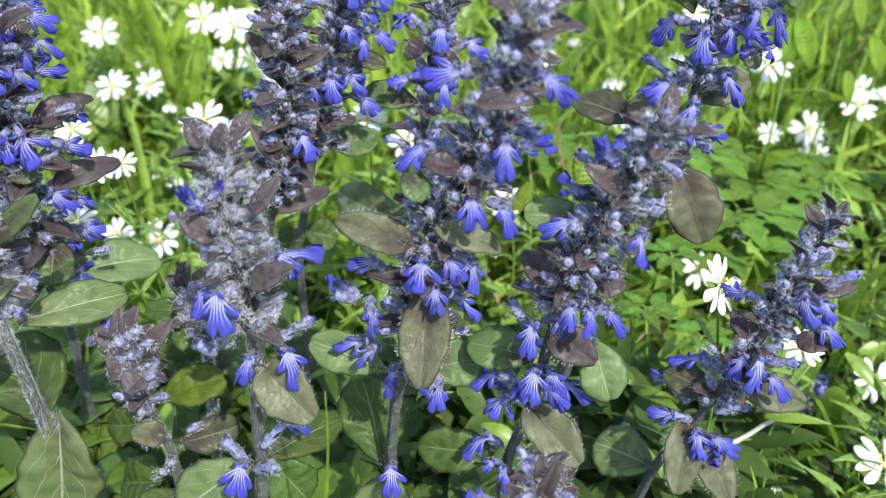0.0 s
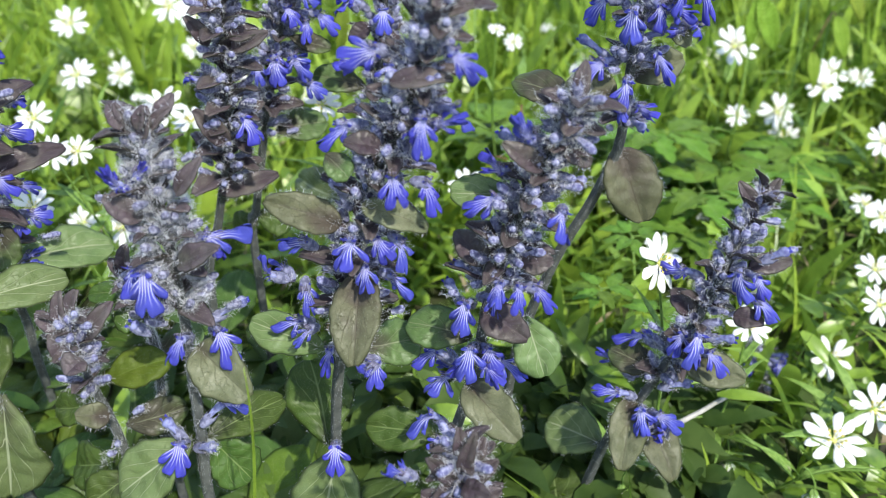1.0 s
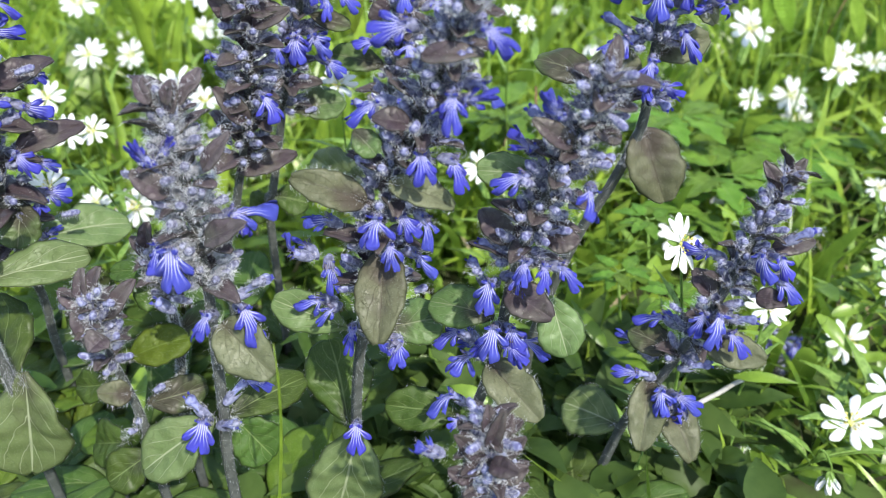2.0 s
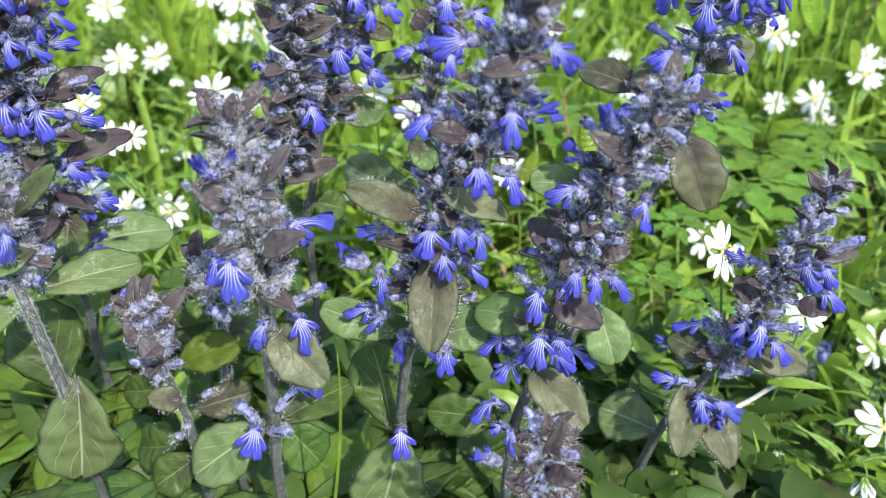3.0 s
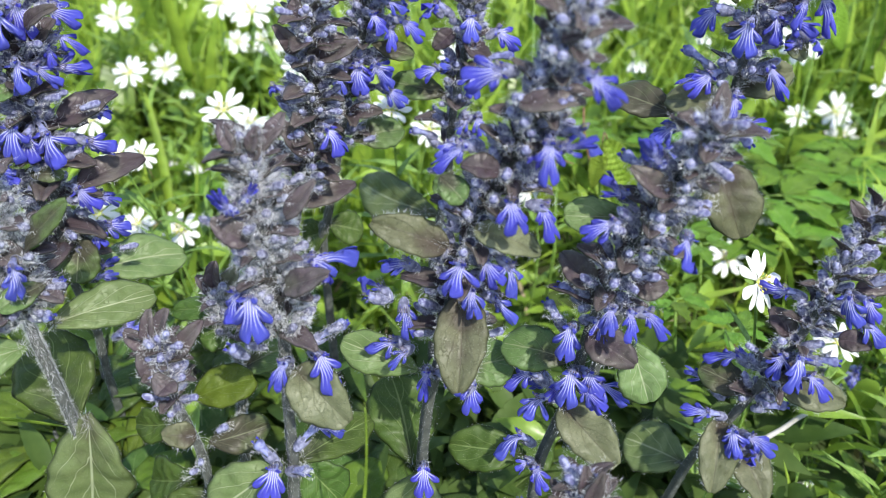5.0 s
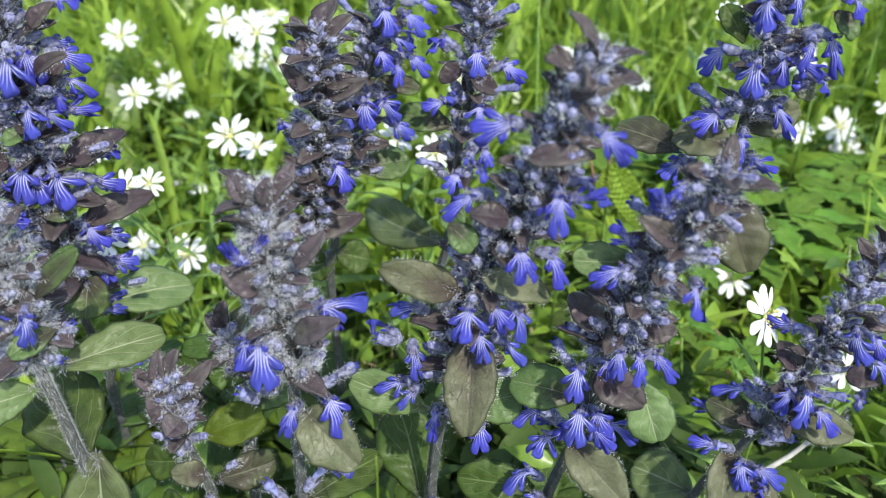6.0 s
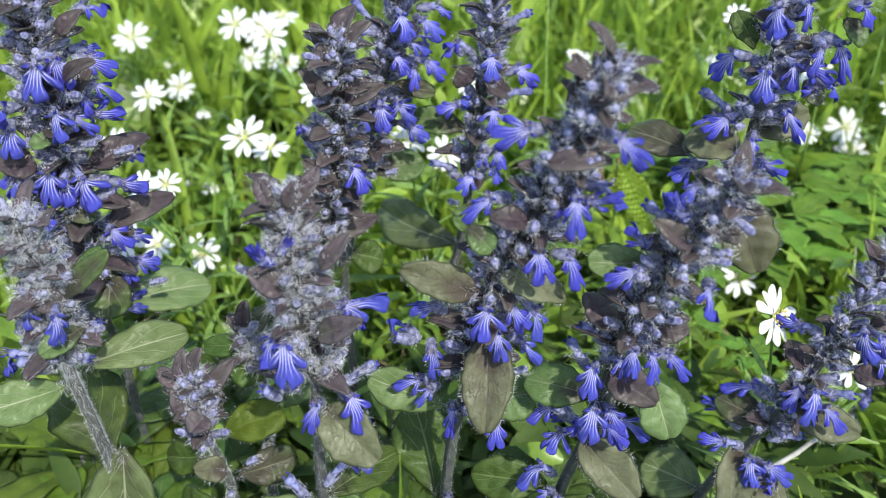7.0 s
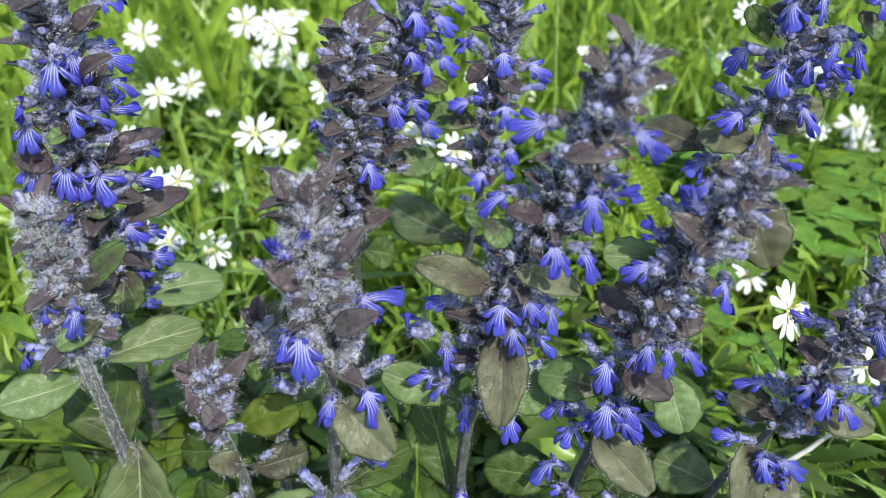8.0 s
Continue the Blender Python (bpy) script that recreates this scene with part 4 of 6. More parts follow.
shoot = bugle('woolly grey bugle spike with a few open flowers',
    stem=[(-0.0611, 0.2120, -0.0040), (-0.0606, 0.2060, 0.0961), (-0.0590, 0.2070, 0.1258), (-0.0585, 0.2090, 0.1514), (-0.0574, 0.2100, 0.1756), (-0.0579, 0.2120, 0.2012), (-0.0596, 0.2130, 0.2170), (-0.0610, 0.2150, 0.2350), (-0.0621, 0.2160, 0.2445)],
    spike=4.2, radius=0.0105, wool=2.4, gap=0.0,
    flowers=[],
    buds=[(-0.0401, 0.2103, 0.1833), (-0.0473, 0.2144, 0.2328), (-0.0691, 0.2076, 0.1319), (-0.0524, 0.1988, 0.1317), (-0.0669, 0.2093, 0.1985), (-0.0640, 0.2050, 0.1796), (-0.0606, 0.2047, 0.2221), (-0.0542, 0.2039, 0.2189), (-0.0506, 0.2083, 0.2296), (-0.0681, 0.2100, 0.2147), (-0.0484, 0.2124, 0.2115), (-0.0736, 0.2135, 0.2184), (-0.0582, 0.2029, 0.1992)],
    leaves=[((-0.0620, 0.2050, 0.1278), (-0.0892, 0.1950, 0.1116), 0.0211, 'l'),
            ((-0.0577, 0.2111, 0.1228), (-0.0433, 0.2091, 0.1044), 0.0192, 'g'),
            ((-0.0619, 0.2068, 0.2169), (-0.0705, 0.2028, 0.2240), 0.0079, 'm'),
            ((-0.0528, 0.2036, 0.2030), (-0.0406, 0.1976, 0.2116), 0.0080, 'm'),
            ((-0.0626, 0.2135, 0.2403), (-0.0644, 0.2115, 0.2495), 0.0041, 'm'),
            ((-0.0591, 0.2154, 0.2394), (-0.0528, 0.2154, 0.2482), 0.0042, 'm'),
            ((-0.0588, 0.2095, 0.2433), (-0.0567, 0.2095, 0.2498), 0.0041, 'm'),
            ((-0.0510, 0.2072, 0.2246), (-0.0421, 0.2052, 0.2351), 0.0055, 'm'),
            ((-0.0549, 0.2087, 0.1676), (-0.0364, 0.1970, 0.1586), 0.0180, 'b'),
            ((-0.0578, 0.2074, 0.1266), (-0.0349, 0.2293, 0.1302), 0.0152, 'g'),
            ((-0.0641, 0.2108, 0.2429), (-0.0668, 0.2130, 0.2498), 0.0046, 'm'),
            ((-0.0581, 0.2107, 0.2402), (-0.0589, 0.2143, 0.2483), 0.0046, 'm'),
            ((-0.0556, 0.2159, 0.2428), (-0.0519, 0.2201, 0.2501), 0.0052, 'm')])
flower(shoot, (-0.0629, 0.2092, 0.1965), (-0.0626, 0.2008, 0.2002), (-0.0624, 0.1926, 0.1917), 0.0155)
flower(shoot, (-0.0501, 0.2136, 0.2051), (-0.0461, 0.2119, 0.2073), (-0.0332, 0.2144, 0.2093), 0.0094)
flower(shoot, (-0.0489, 0.2140, 0.2063), (-0.0442, 0.2137, 0.2059), (-0.0401, 0.2055, 0.2045), 0.0088)
flower(shoot, (-0.0492, 0.2107, 0.1734), (-0.0456, 0.2065, 0.1750), (-0.0400, 0.1995, 0.1677), 0.0126)
flower(shoot, (-0.0553, 0.2067, 0.1729), (-0.0556, 0.1998, 0.1771), (-0.0572, 0.1907, 0.1767), 0.0064)
flower(shoot, (-0.0564, 0.2049, 0.1363), (-0.0500, 0.2098, 0.1416), (-0.0407, 0.2071, 0.1432), 0.0058)
flower(shoot, (-0.0646, 0.2109, 0.2194), (-0.0647, 0.2050, 0.2270), (-0.0679, 0.2011, 0.2347), 0.0048)
flower(shoot, (-0.0637, 0.2047, 0.1275), (-0.0629, 0.1971, 0.1333), (-0.0632, 0.1877, 0.1309), 0.0138)
flower(shoot, (-0.0667, 0.2101, 0.2230), (-0.0657, 0.2041, 0.2285), (-0.0659, 0.1990, 0.2353), 0.0047)
closed_flower(shoot, (-0.0490, 0.2113, 0.1765), (-0.0382, 0.2160, 0.1812))
closed_flower(shoot, (-0.0642, 0.2049, 0.1288), (-0.0710, 0.2081, 0.1351))
closed_flower(shoot, (-0.0600, 0.2035, 0.1263), (-0.0521, 0.2000, 0.1305))
closed_flower(shoot, (-0.0685, 0.2063, 0.1746), (-0.0730, 0.2065, 0.1775))
shoot = bugle('dense dark bugle spike mostly in bud',
    stem=[(-0.0908, 0.3240, -0.0040), (-0.0877, 0.3180, 0.1129), (-0.0774, 0.3160, 0.1529), (-0.0677, 0.3120, 0.1893), (-0.0616, 0.3080, 0.2191), (-0.0600, 0.3060, 0.2427), (-0.0589, 0.3040, 0.2603)],
    spike=2.6, radius=0.0128, wool=1.0, gap=0.0,
    flowers=[],
    buds=[(-0.0665, 0.2992, 0.2203), (-0.0557, 0.2964, 0.2352), (-0.0605, 0.2951, 0.2485), (-0.0505, 0.2973, 0.2479), (-0.0667, 0.2986, 0.2365), (-0.0520, 0.3024, 0.2144), (-0.0685, 0.3009, 0.2051), (-0.0592, 0.3001, 0.2056), (-0.0666, 0.2975, 0.2540), (-0.0512, 0.2950, 0.2589)],
    leaves=[((-0.0639, 0.3018, 0.1958), (-0.0716, 0.2978, 0.2126), 0.0091, 'p'),
            ((-0.0565, 0.3008, 0.2358), (-0.0425, 0.2968, 0.2428), 0.0076, 'p'),
            ((-0.0648, 0.3006, 0.2380), (-0.0694, 0.2986, 0.2494), 0.0063, 'p'),
            ((-0.0618, 0.3047, 0.2539), (-0.0669, 0.3047, 0.2641), 0.0062, 'p'),
            ((-0.0562, 0.3045, 0.2561), (-0.0480, 0.3045, 0.2663), 0.0062, 'p'),
            ((-0.0737, 0.3112, 0.1692), (-0.0489, 0.3185, 0.1740), 0.0104, 'p'),
            ((-0.0561, 0.2994, 0.2408), (-0.0459, 0.3014, 0.2446), 0.0081, 'p'),
            ((-0.0634, 0.2995, 0.2505), (-0.0636, 0.3017, 0.2581), 0.0061, 'p')])
flower(shoot, (-0.0597, 0.3079, 0.2061), (-0.0553, 0.3013, 0.2076), (-0.0493, 0.2980, 0.1992), 0.0132)
flower(shoot, (-0.0695, 0.3051, 0.2208), (-0.0748, 0.3037, 0.2228), (-0.0764, 0.2965, 0.2273), 0.0049)
shoot = bugle('upright bugle spike with open violet-blue flowers above bare stem',
    stem=[(-0.0720, 0.3480, -0.0040), (-0.0710, 0.3420, 0.1236), (-0.0675, 0.3420, 0.1434), (-0.0612, 0.3410, 0.1717), (-0.0553, 0.3400, 0.1978), (-0.0481, 0.3380, 0.2246), (-0.0407, 0.3370, 0.2488), (-0.0353, 0.3360, 0.2711), (-0.0334, 0.3360, 0.2814)],
    spike=3.6, radius=0.0105, wool=1.0, gap=0.5,
    flowers=[],
    buds=[(-0.0456, 0.3341, 0.2031), (-0.0450, 0.3404, 0.1852), (-0.0533, 0.3309, 0.2247), (-0.0350, 0.3378, 0.2260), (-0.0496, 0.3314, 0.2436)],
    leaves=[((-0.0673, 0.3420, 0.1402), (-0.0511, 0.3440, 0.1361), 0.0166, 'g'),
            ((-0.0676, 0.3420, 0.1370), (-0.0828, 0.3440, 0.1288), 0.0168, 'g'),
            ((-0.0412, 0.3342, 0.2304), (-0.0245, 0.3338, 0.2255), 0.0084, 'o'),
            ((-0.0529, 0.3348, 0.2000), (-0.0390, 0.3356, 0.2025), 0.0071, 'p'),
            ((-0.0536, 0.3424, 0.1839), (-0.0318, 0.3502, 0.1888), 0.0181, 'o')])
flower(shoot, (-0.0478, 0.3336, 0.2233), (-0.0467, 0.3259, 0.2229), (-0.0464, 0.3196, 0.2153), 0.0123)
flower(shoot, (-0.0574, 0.3370, 0.2187), (-0.0549, 0.3278, 0.2205), (-0.0528, 0.3212, 0.2139), 0.0082)
flower(shoot, (-0.0421, 0.3376, 0.2227), (-0.0394, 0.3293, 0.2233), (-0.0347, 0.3259, 0.2139), 0.0114)
flower(shoot, (-0.0397, 0.3383, 0.2108), (-0.0364, 0.3375, 0.2095), (-0.0288, 0.3333, 0.2044), 0.0108)
flower(shoot, (-0.0431, 0.3326, 0.2440), (-0.0390, 0.3256, 0.2446), (-0.0339, 0.3194, 0.2396), 0.0096)
flower(shoot, (-0.0339, 0.3365, 0.2406), (-0.0286, 0.3360, 0.2392), (-0.0205, 0.3316, 0.2352), 0.0096)
flower(shoot, (-0.0384, 0.3330, 0.2476), (-0.0331, 0.3277, 0.2492), (-0.0256, 0.3222, 0.2486), 0.0064)
flower(shoot, (-0.0464, 0.3359, 0.2507), (-0.0531, 0.3344, 0.2512), (-0.0627, 0.3315, 0.2505), 0.0095)
flower(shoot, (-0.0396, 0.3320, 0.2610), (-0.0366, 0.3242, 0.2611), (-0.0326, 0.3192, 0.2536), 0.0118)
flower(shoot, (-0.0318, 0.3357, 0.2570), (-0.0283, 0.3292, 0.2575), (-0.0219, 0.3228, 0.2549), 0.0094)
closed_flower(shoot, (-0.0472, 0.3358, 0.2508), (-0.0565, 0.3371, 0.2632))
closed_flower(shoot, (-0.0337, 0.3360, 0.2453), (-0.0287, 0.3356, 0.2452))
shoot = bugle('bugle spike with drooping blue flowers, leaning among grass',
    stem=[(-0.0202, 0.3640, -0.0040), (-0.0190, 0.3580, 0.1070), (-0.0149, 0.3560, 0.1360), (-0.0109, 0.3520, 0.1638), (-0.0088, 0.3500, 0.1939), (-0.0041, 0.3480, 0.2213), (-0.0013, 0.3460, 0.2464), (-0.0019, 0.3450, 0.2670), (-0.0031, 0.3450, 0.2777)],
    spike=3.4, radius=0.0105, wool=1.0, gap=0.9,
    flowers=[],
    buds=[(0.0106, 0.3479, 0.2215), (-0.0140, 0.3428, 0.2011), (0.0033, 0.3432, 0.2181), (-0.0172, 0.3456, 0.1671), (-0.0063, 0.3388, 0.2344)],
    leaves=[((-0.0169, 0.3557, 0.1388), (-0.0687, 0.4007, 0.1248), 0.0246, 'l'),
            ((-0.0091, 0.3420, 0.1691), (-0.0143, 0.3380, 0.1561), 0.0132, 'o'),
            ((-0.0040, 0.3416, 0.2286), (0.0082, 0.3436, 0.2205), 0.0082, 'p'),
            ((-0.0087, 0.3413, 0.2336), (-0.0158, 0.3373, 0.2276), 0.0081, 'p'),
            ((-0.0120, 0.3476, 0.2039), (-0.0352, 0.3489, 0.2101), 0.0133, 'o')])
flower(shoot, (-0.0029, 0.3419, 0.2410), (-0.0019, 0.3342, 0.2415), (-0.0002, 0.3271, 0.2354), 0.0114)
flower(shoot, (0.0057, 0.3459, 0.2300), (0.0096, 0.3460, 0.2324), (0.0192, 0.3434, 0.2269), 0.0115)
flower(shoot, (-0.0139, 0.3456, 0.2387), (-0.0162, 0.3457, 0.2418), (-0.0220, 0.3387, 0.2423), 0.0098)
flower(shoot, (-0.0119, 0.3476, 0.2160), (-0.0157, 0.3419, 0.2172), (-0.0247, 0.3379, 0.2178), 0.0100)
flower(shoot, (0.0001, 0.3470, 0.2151), (-0.0001, 0.3371, 0.2172), (0.0000, 0.3293, 0.2116), 0.0118)
flower(shoot, (-0.0093, 0.3460, 0.2388), (-0.0149, 0.3465, 0.2427), (-0.0212, 0.3405, 0.2456), 0.0090)
flower(shoot, (0.0024, 0.3479, 0.1946), (0.0024, 0.3438, 0.1944), (0.0040, 0.3354, 0.1909), 0.0086)
flower(shoot, (-0.0076, 0.3466, 0.1832), (-0.0094, 0.3387, 0.1844), (-0.0131, 0.3307, 0.1812), 0.0115)
closed_flower(shoot, (0.0024, 0.3464, 0.2194), (0.0165, 0.3457, 0.2224))
closed_flower(shoot, (0.0045, 0.3447, 0.2513), (0.0140, 0.3449, 0.2563))
closed_flower(shoot, (-0.0167, 0.3497, 0.1824), (-0.0273, 0.3494, 0.1857))
shoot = bugle('large bugle spike with blue flowers, leaning, on a hairy stem',
    stem=[(-0.0188, 0.2380, -0.0040), (-0.0183, 0.2320, 0.0727), (-0.0167, 0.2310, 0.1043), (-0.0138, 0.2310, 0.1347), (-0.0087, 0.2299, 0.1603), (-0.0045, 0.2273, 0.1916), (0.0019, 0.2245, 0.2132), (0.0109, 0.2212, 0.2366), (0.0182, 0.2169, 0.2577), (0.0248, 0.2131, 0.2747), (0.0270, 0.2119, 0.2817)],
    spike=4.3, radius=0.0115, wool=1.0, gap=0.3,
    flowers=[],
    buds=[(0.0101, 0.2294, 0.1676), (0.0092, 0.2116, 0.2361), (0.0133, 0.2085, 0.2532), (0.0061, 0.2128, 0.2280), (0.0209, 0.2043, 0.2720), (0.0262, 0.2040, 0.2751), (0.0180, 0.2048, 0.2732), (0.0234, 0.2086, 0.2597), (0.0116, 0.2085, 0.2597), (-0.0021, 0.2155, 0.2085), (0.0188, 0.2227, 0.2265), (0.0203, 0.2039, 0.2807), (0.0269, 0.2028, 0.2810)],
    leaves=[((-0.0209, 0.2351, 0.0964), (-0.0271, 0.2591, 0.1209), 0.0273, 'g'),
            ((-0.0172, 0.2292, 0.0991), (-0.0225, 0.2192, 0.0562), 0.0310, 'l'),
            ((-0.0050, 0.2350, 0.1454), (0.0171, 0.2430, 0.1460), 0.0180, 'o'),
            ((-0.0068, 0.2215, 0.2061), (-0.0271, 0.2180, 0.2182), 0.0119, 'b'),
            ((0.0012, 0.2162, 0.2163), (0.0214, 0.2149, 0.2114), 0.0099, 'b'),
            ((-0.0088, 0.2179, 0.2325), (-0.0020, 0.2126, 0.2280), 0.0086, 'o'),
            ((0.0116, 0.2072, 0.2586), (0.0273, 0.2048, 0.2613), 0.0063, 'p'),
            ((0.0209, 0.2073, 0.2753), (0.0333, 0.2092, 0.2790), 0.0052, 'p'),
            ((0.0232, 0.2126, 0.2779), (0.0280, 0.2124, 0.2871), 0.0052, 'p'),
            ((0.0212, 0.2129, 0.2763), (0.0177, 0.2127, 0.2856), 0.0053, 'p'),
            ((0.0076, 0.2154, 0.2359), (-0.0020, 0.2130, 0.2389), 0.0076, 'p'),
            ((-0.0024, 0.2229, 0.1875), (-0.0003, 0.1980, 0.1718), 0.0167, 'b'),
            ((-0.0175, 0.2311, 0.1485), (-0.0428, 0.2322, 0.1608), 0.0152, 'l')])
flower(shoot, (0.0109, 0.2182, 0.2630), (0.0072, 0.2165, 0.2640), (-0.0012, 0.2115, 0.2626), 0.0119)
flower(shoot, (0.0264, 0.2120, 0.2660), (0.0286, 0.2039, 0.2671), (0.0353, 0.1969, 0.2647), 0.0096)
flower(shoot, (0.0024, 0.2229, 0.2398), (-0.0020, 0.2221, 0.2396), (-0.0110, 0.2181, 0.2373), 0.0083)
flower(shoot, (0.0201, 0.2159, 0.2465), (0.0197, 0.2072, 0.2477), (0.0194, 0.1991, 0.2421), 0.0096)
flower(shoot, (0.0219, 0.2153, 0.2432), (0.0240, 0.2116, 0.2448), (0.0295, 0.2049, 0.2482), 0.0064)
flower(shoot, (0.0118, 0.2199, 0.2244), (0.0110, 0.2110, 0.2281), (0.0124, 0.2022, 0.2246), 0.0102)
flower(shoot, (0.0167, 0.2176, 0.2240), (0.0199, 0.2165, 0.2241), (0.0251, 0.2091, 0.2196), 0.0090)
flower(shoot, (-0.0015, 0.2223, 0.2019), (-0.0029, 0.2150, 0.2043), (-0.0058, 0.2072, 0.1989), 0.0122)
flower(shoot, (0.0001, 0.2260, 0.1882), (0.0005, 0.2172, 0.1930), (0.0016, 0.2082, 0.1901), 0.0088)
flower(shoot, (0.0045, 0.2252, 0.1866), (0.0082, 0.2238, 0.1862), (0.0131, 0.2175, 0.1802), 0.0069)
flower(shoot, (0.0090, 0.2213, 0.2029), (0.0114, 0.2196, 0.2020), (0.0150, 0.2111, 0.1983), 0.0084)
flower(shoot, (0.0020, 0.2262, 0.1466), (0.0013, 0.2253, 0.1465), (0.0005, 0.2163, 0.1463), 0.0104)
flower(shoot, (-0.0211, 0.2281, 0.1811), (-0.0211, 0.2265, 0.1799), (-0.0182, 0.2191, 0.1739), 0.0090)
flower(shoot, (-0.0166, 0.2276, 0.1944), (-0.0197, 0.2277, 0.1958), (-0.0269, 0.2230, 0.2000), 0.0074)
flower(shoot, (-0.0275, 0.2280, 0.1810), (-0.0325, 0.2277, 0.1828), (-0.0364, 0.2232, 0.1897), 0.0049)
flower(shoot, (-0.0209, 0.2307, 0.1616), (-0.0249, 0.2300, 0.1622), (-0.0347, 0.2272, 0.1614), 0.0074)
flower(shoot, (-0.0139, 0.2281, 0.1522), (-0.0139, 0.2207, 0.1562), (-0.0139, 0.2116, 0.1551), 0.0057)
flower(shoot, (-0.0158, 0.2277, 0.1045), (-0.0155, 0.2214, 0.1088), (-0.0151, 0.2134, 0.1023), 0.0129)
shoot = bugle('leaning bugle spike with blue flowers and purple bracts',
    stem=[(0.0273, 0.2470, -0.0040), (0.0276, 0.2410, 0.0564), (0.0287, 0.2390, 0.0941), (0.0366, 0.2360, 0.1316), (0.0403, 0.2294, 0.1698), (0.0449, 0.2250, 0.1955), (0.0511, 0.2210, 0.2143), (0.0562, 0.2160, 0.2327), (0.0607, 0.2105, 0.2478), (0.0613, 0.2085, 0.2529)],
    spike=4.4, radius=0.0108, wool=1.0, gap=0.3,
    flowers=[],
    buds=[(0.0278, 0.2288, 0.1761), (0.0461, 0.2160, 0.2362), (0.0415, 0.2149, 0.2178), (0.0514, 0.2098, 0.2250), (0.0617, 0.2133, 0.2250), (0.0588, 0.2199, 0.2069), (0.0510, 0.2147, 0.2081), (0.0638, 0.2061, 0.2417), (0.0554, 0.2038, 0.2444), (0.0528, 0.2038, 0.2526), (0.0417, 0.2360, 0.1075), (0.0410, 0.2150, 0.2055), (0.0658, 0.2172, 0.2247)],
    leaves=[((0.0539, 0.2108, 0.2318), (0.0429, 0.2077, 0.2404), 0.0066, 'p'),
            ((0.0592, 0.2103, 0.2376), (0.0698, 0.2150, 0.2315), 0.0067, 'p'),
            ((0.0593, 0.2119, 0.2438), (0.0553, 0.2115, 0.2548), 0.0058, 'p'),
            ((0.0604, 0.2111, 0.2459), (0.0662, 0.2110, 0.2518), 0.0058, 'p'),
            ((0.0354, 0.2318, 0.1543), (0.0128, 0.2380, 0.1592), 0.0165, 'o'),
            ((0.0392, 0.2250, 0.1722), (0.0515, 0.2137, 0.1674), 0.0131, 'p'),
            ((0.0535, 0.2270, 0.1674), (0.0609, 0.2150, 0.1511), 0.0165, 'l'),
            ((0.0338, 0.2313, 0.1337), (0.0512, 0.2118, 0.1245), 0.0167, 'b'),
            ((0.0237, 0.2412, 0.0967), (-0.0068, 0.2437, 0.0995), 0.0185, 'g'),
            ((0.0385, 0.2251, 0.1900), (0.0299, 0.2330, 0.1989), 0.0100, 'p'),
            ((0.0466, 0.2244, 0.2172), (0.0281, 0.2210, 0.2165), 0.0120, 'l'),
            ((0.0503, 0.2191, 0.1937), (0.0594, 0.2187, 0.1973), 0.0085, 'p')])
flower(shoot, (0.0462, 0.2229, 0.2155), (0.0406, 0.2166, 0.2190), (0.0322, 0.2123, 0.2159), 0.0095)
flower(shoot, (0.0605, 0.2129, 0.2181), (0.0599, 0.2089, 0.2189), (0.0605, 0.2005, 0.2136), 0.0111)
flower(shoot, (0.0471, 0.2241, 0.1836), (0.0432, 0.2154, 0.1887), (0.0407, 0.2067, 0.1873), 0.0077)
flower(shoot, (0.0504, 0.2220, 0.1834), (0.0496, 0.2163, 0.1866), (0.0504, 0.2072, 0.1865), 0.0077)
flower(shoot, (0.0514, 0.2213, 0.1840), (0.0553, 0.2198, 0.1846), (0.0608, 0.2115, 0.1843), 0.0077)
flower(shoot, (0.0355, 0.2298, 0.1711), (0.0327, 0.2215, 0.1759), (0.0295, 0.2151, 0.1687), 0.0120)
flower(shoot, (0.0284, 0.2369, 0.1386), (0.0227, 0.2396, 0.1416), (0.0129, 0.2370, 0.1386), 0.0102)
flower(shoot, (0.0367, 0.2298, 0.1522), (0.0349, 0.2230, 0.1554), (0.0327, 0.2152, 0.1478), 0.0142)
flower(shoot, (0.0397, 0.2307, 0.1433), (0.0406, 0.2241, 0.1472), (0.0443, 0.2152, 0.1459), 0.0087)
flower(shoot, (0.0425, 0.2310, 0.1431), (0.0460, 0.2259, 0.1485), (0.0535, 0.2192, 0.1480), 0.0086)
flower(shoot, (0.0335, 0.2347, 0.1341), (0.0259, 0.2318, 0.1359), (0.0196, 0.2245, 0.1342), 0.0119)
flower(shoot, (0.0260, 0.2391, 0.1049), (0.0203, 0.2381, 0.1103), (0.0097, 0.2353, 0.1075), 0.0135)
flower(shoot, (0.0266, 0.2360, 0.0962), (0.0266, 0.2299, 0.1010), (0.0272, 0.2209, 0.1015), 0.0094)
flower(shoot, (0.0455, 0.2223, 0.2241), (0.0422, 0.2185, 0.2272), (0.0374, 0.2158, 0.2343), 0.0082)
flower(shoot, (0.0526, 0.2143, 0.2352), (0.0497, 0.2105, 0.2413), (0.0449, 0.2085, 0.2488), 0.0070)
closed_flower(shoot, (0.0326, 0.2315, 0.1673), (0.0262, 0.2379, 0.1751))
closed_flower(shoot, (0.0376, 0.2278, 0.1818), (0.0290, 0.2318, 0.1860))
closed_flower(shoot, (0.0493, 0.2194, 0.2320), (0.0422, 0.2235, 0.2377))
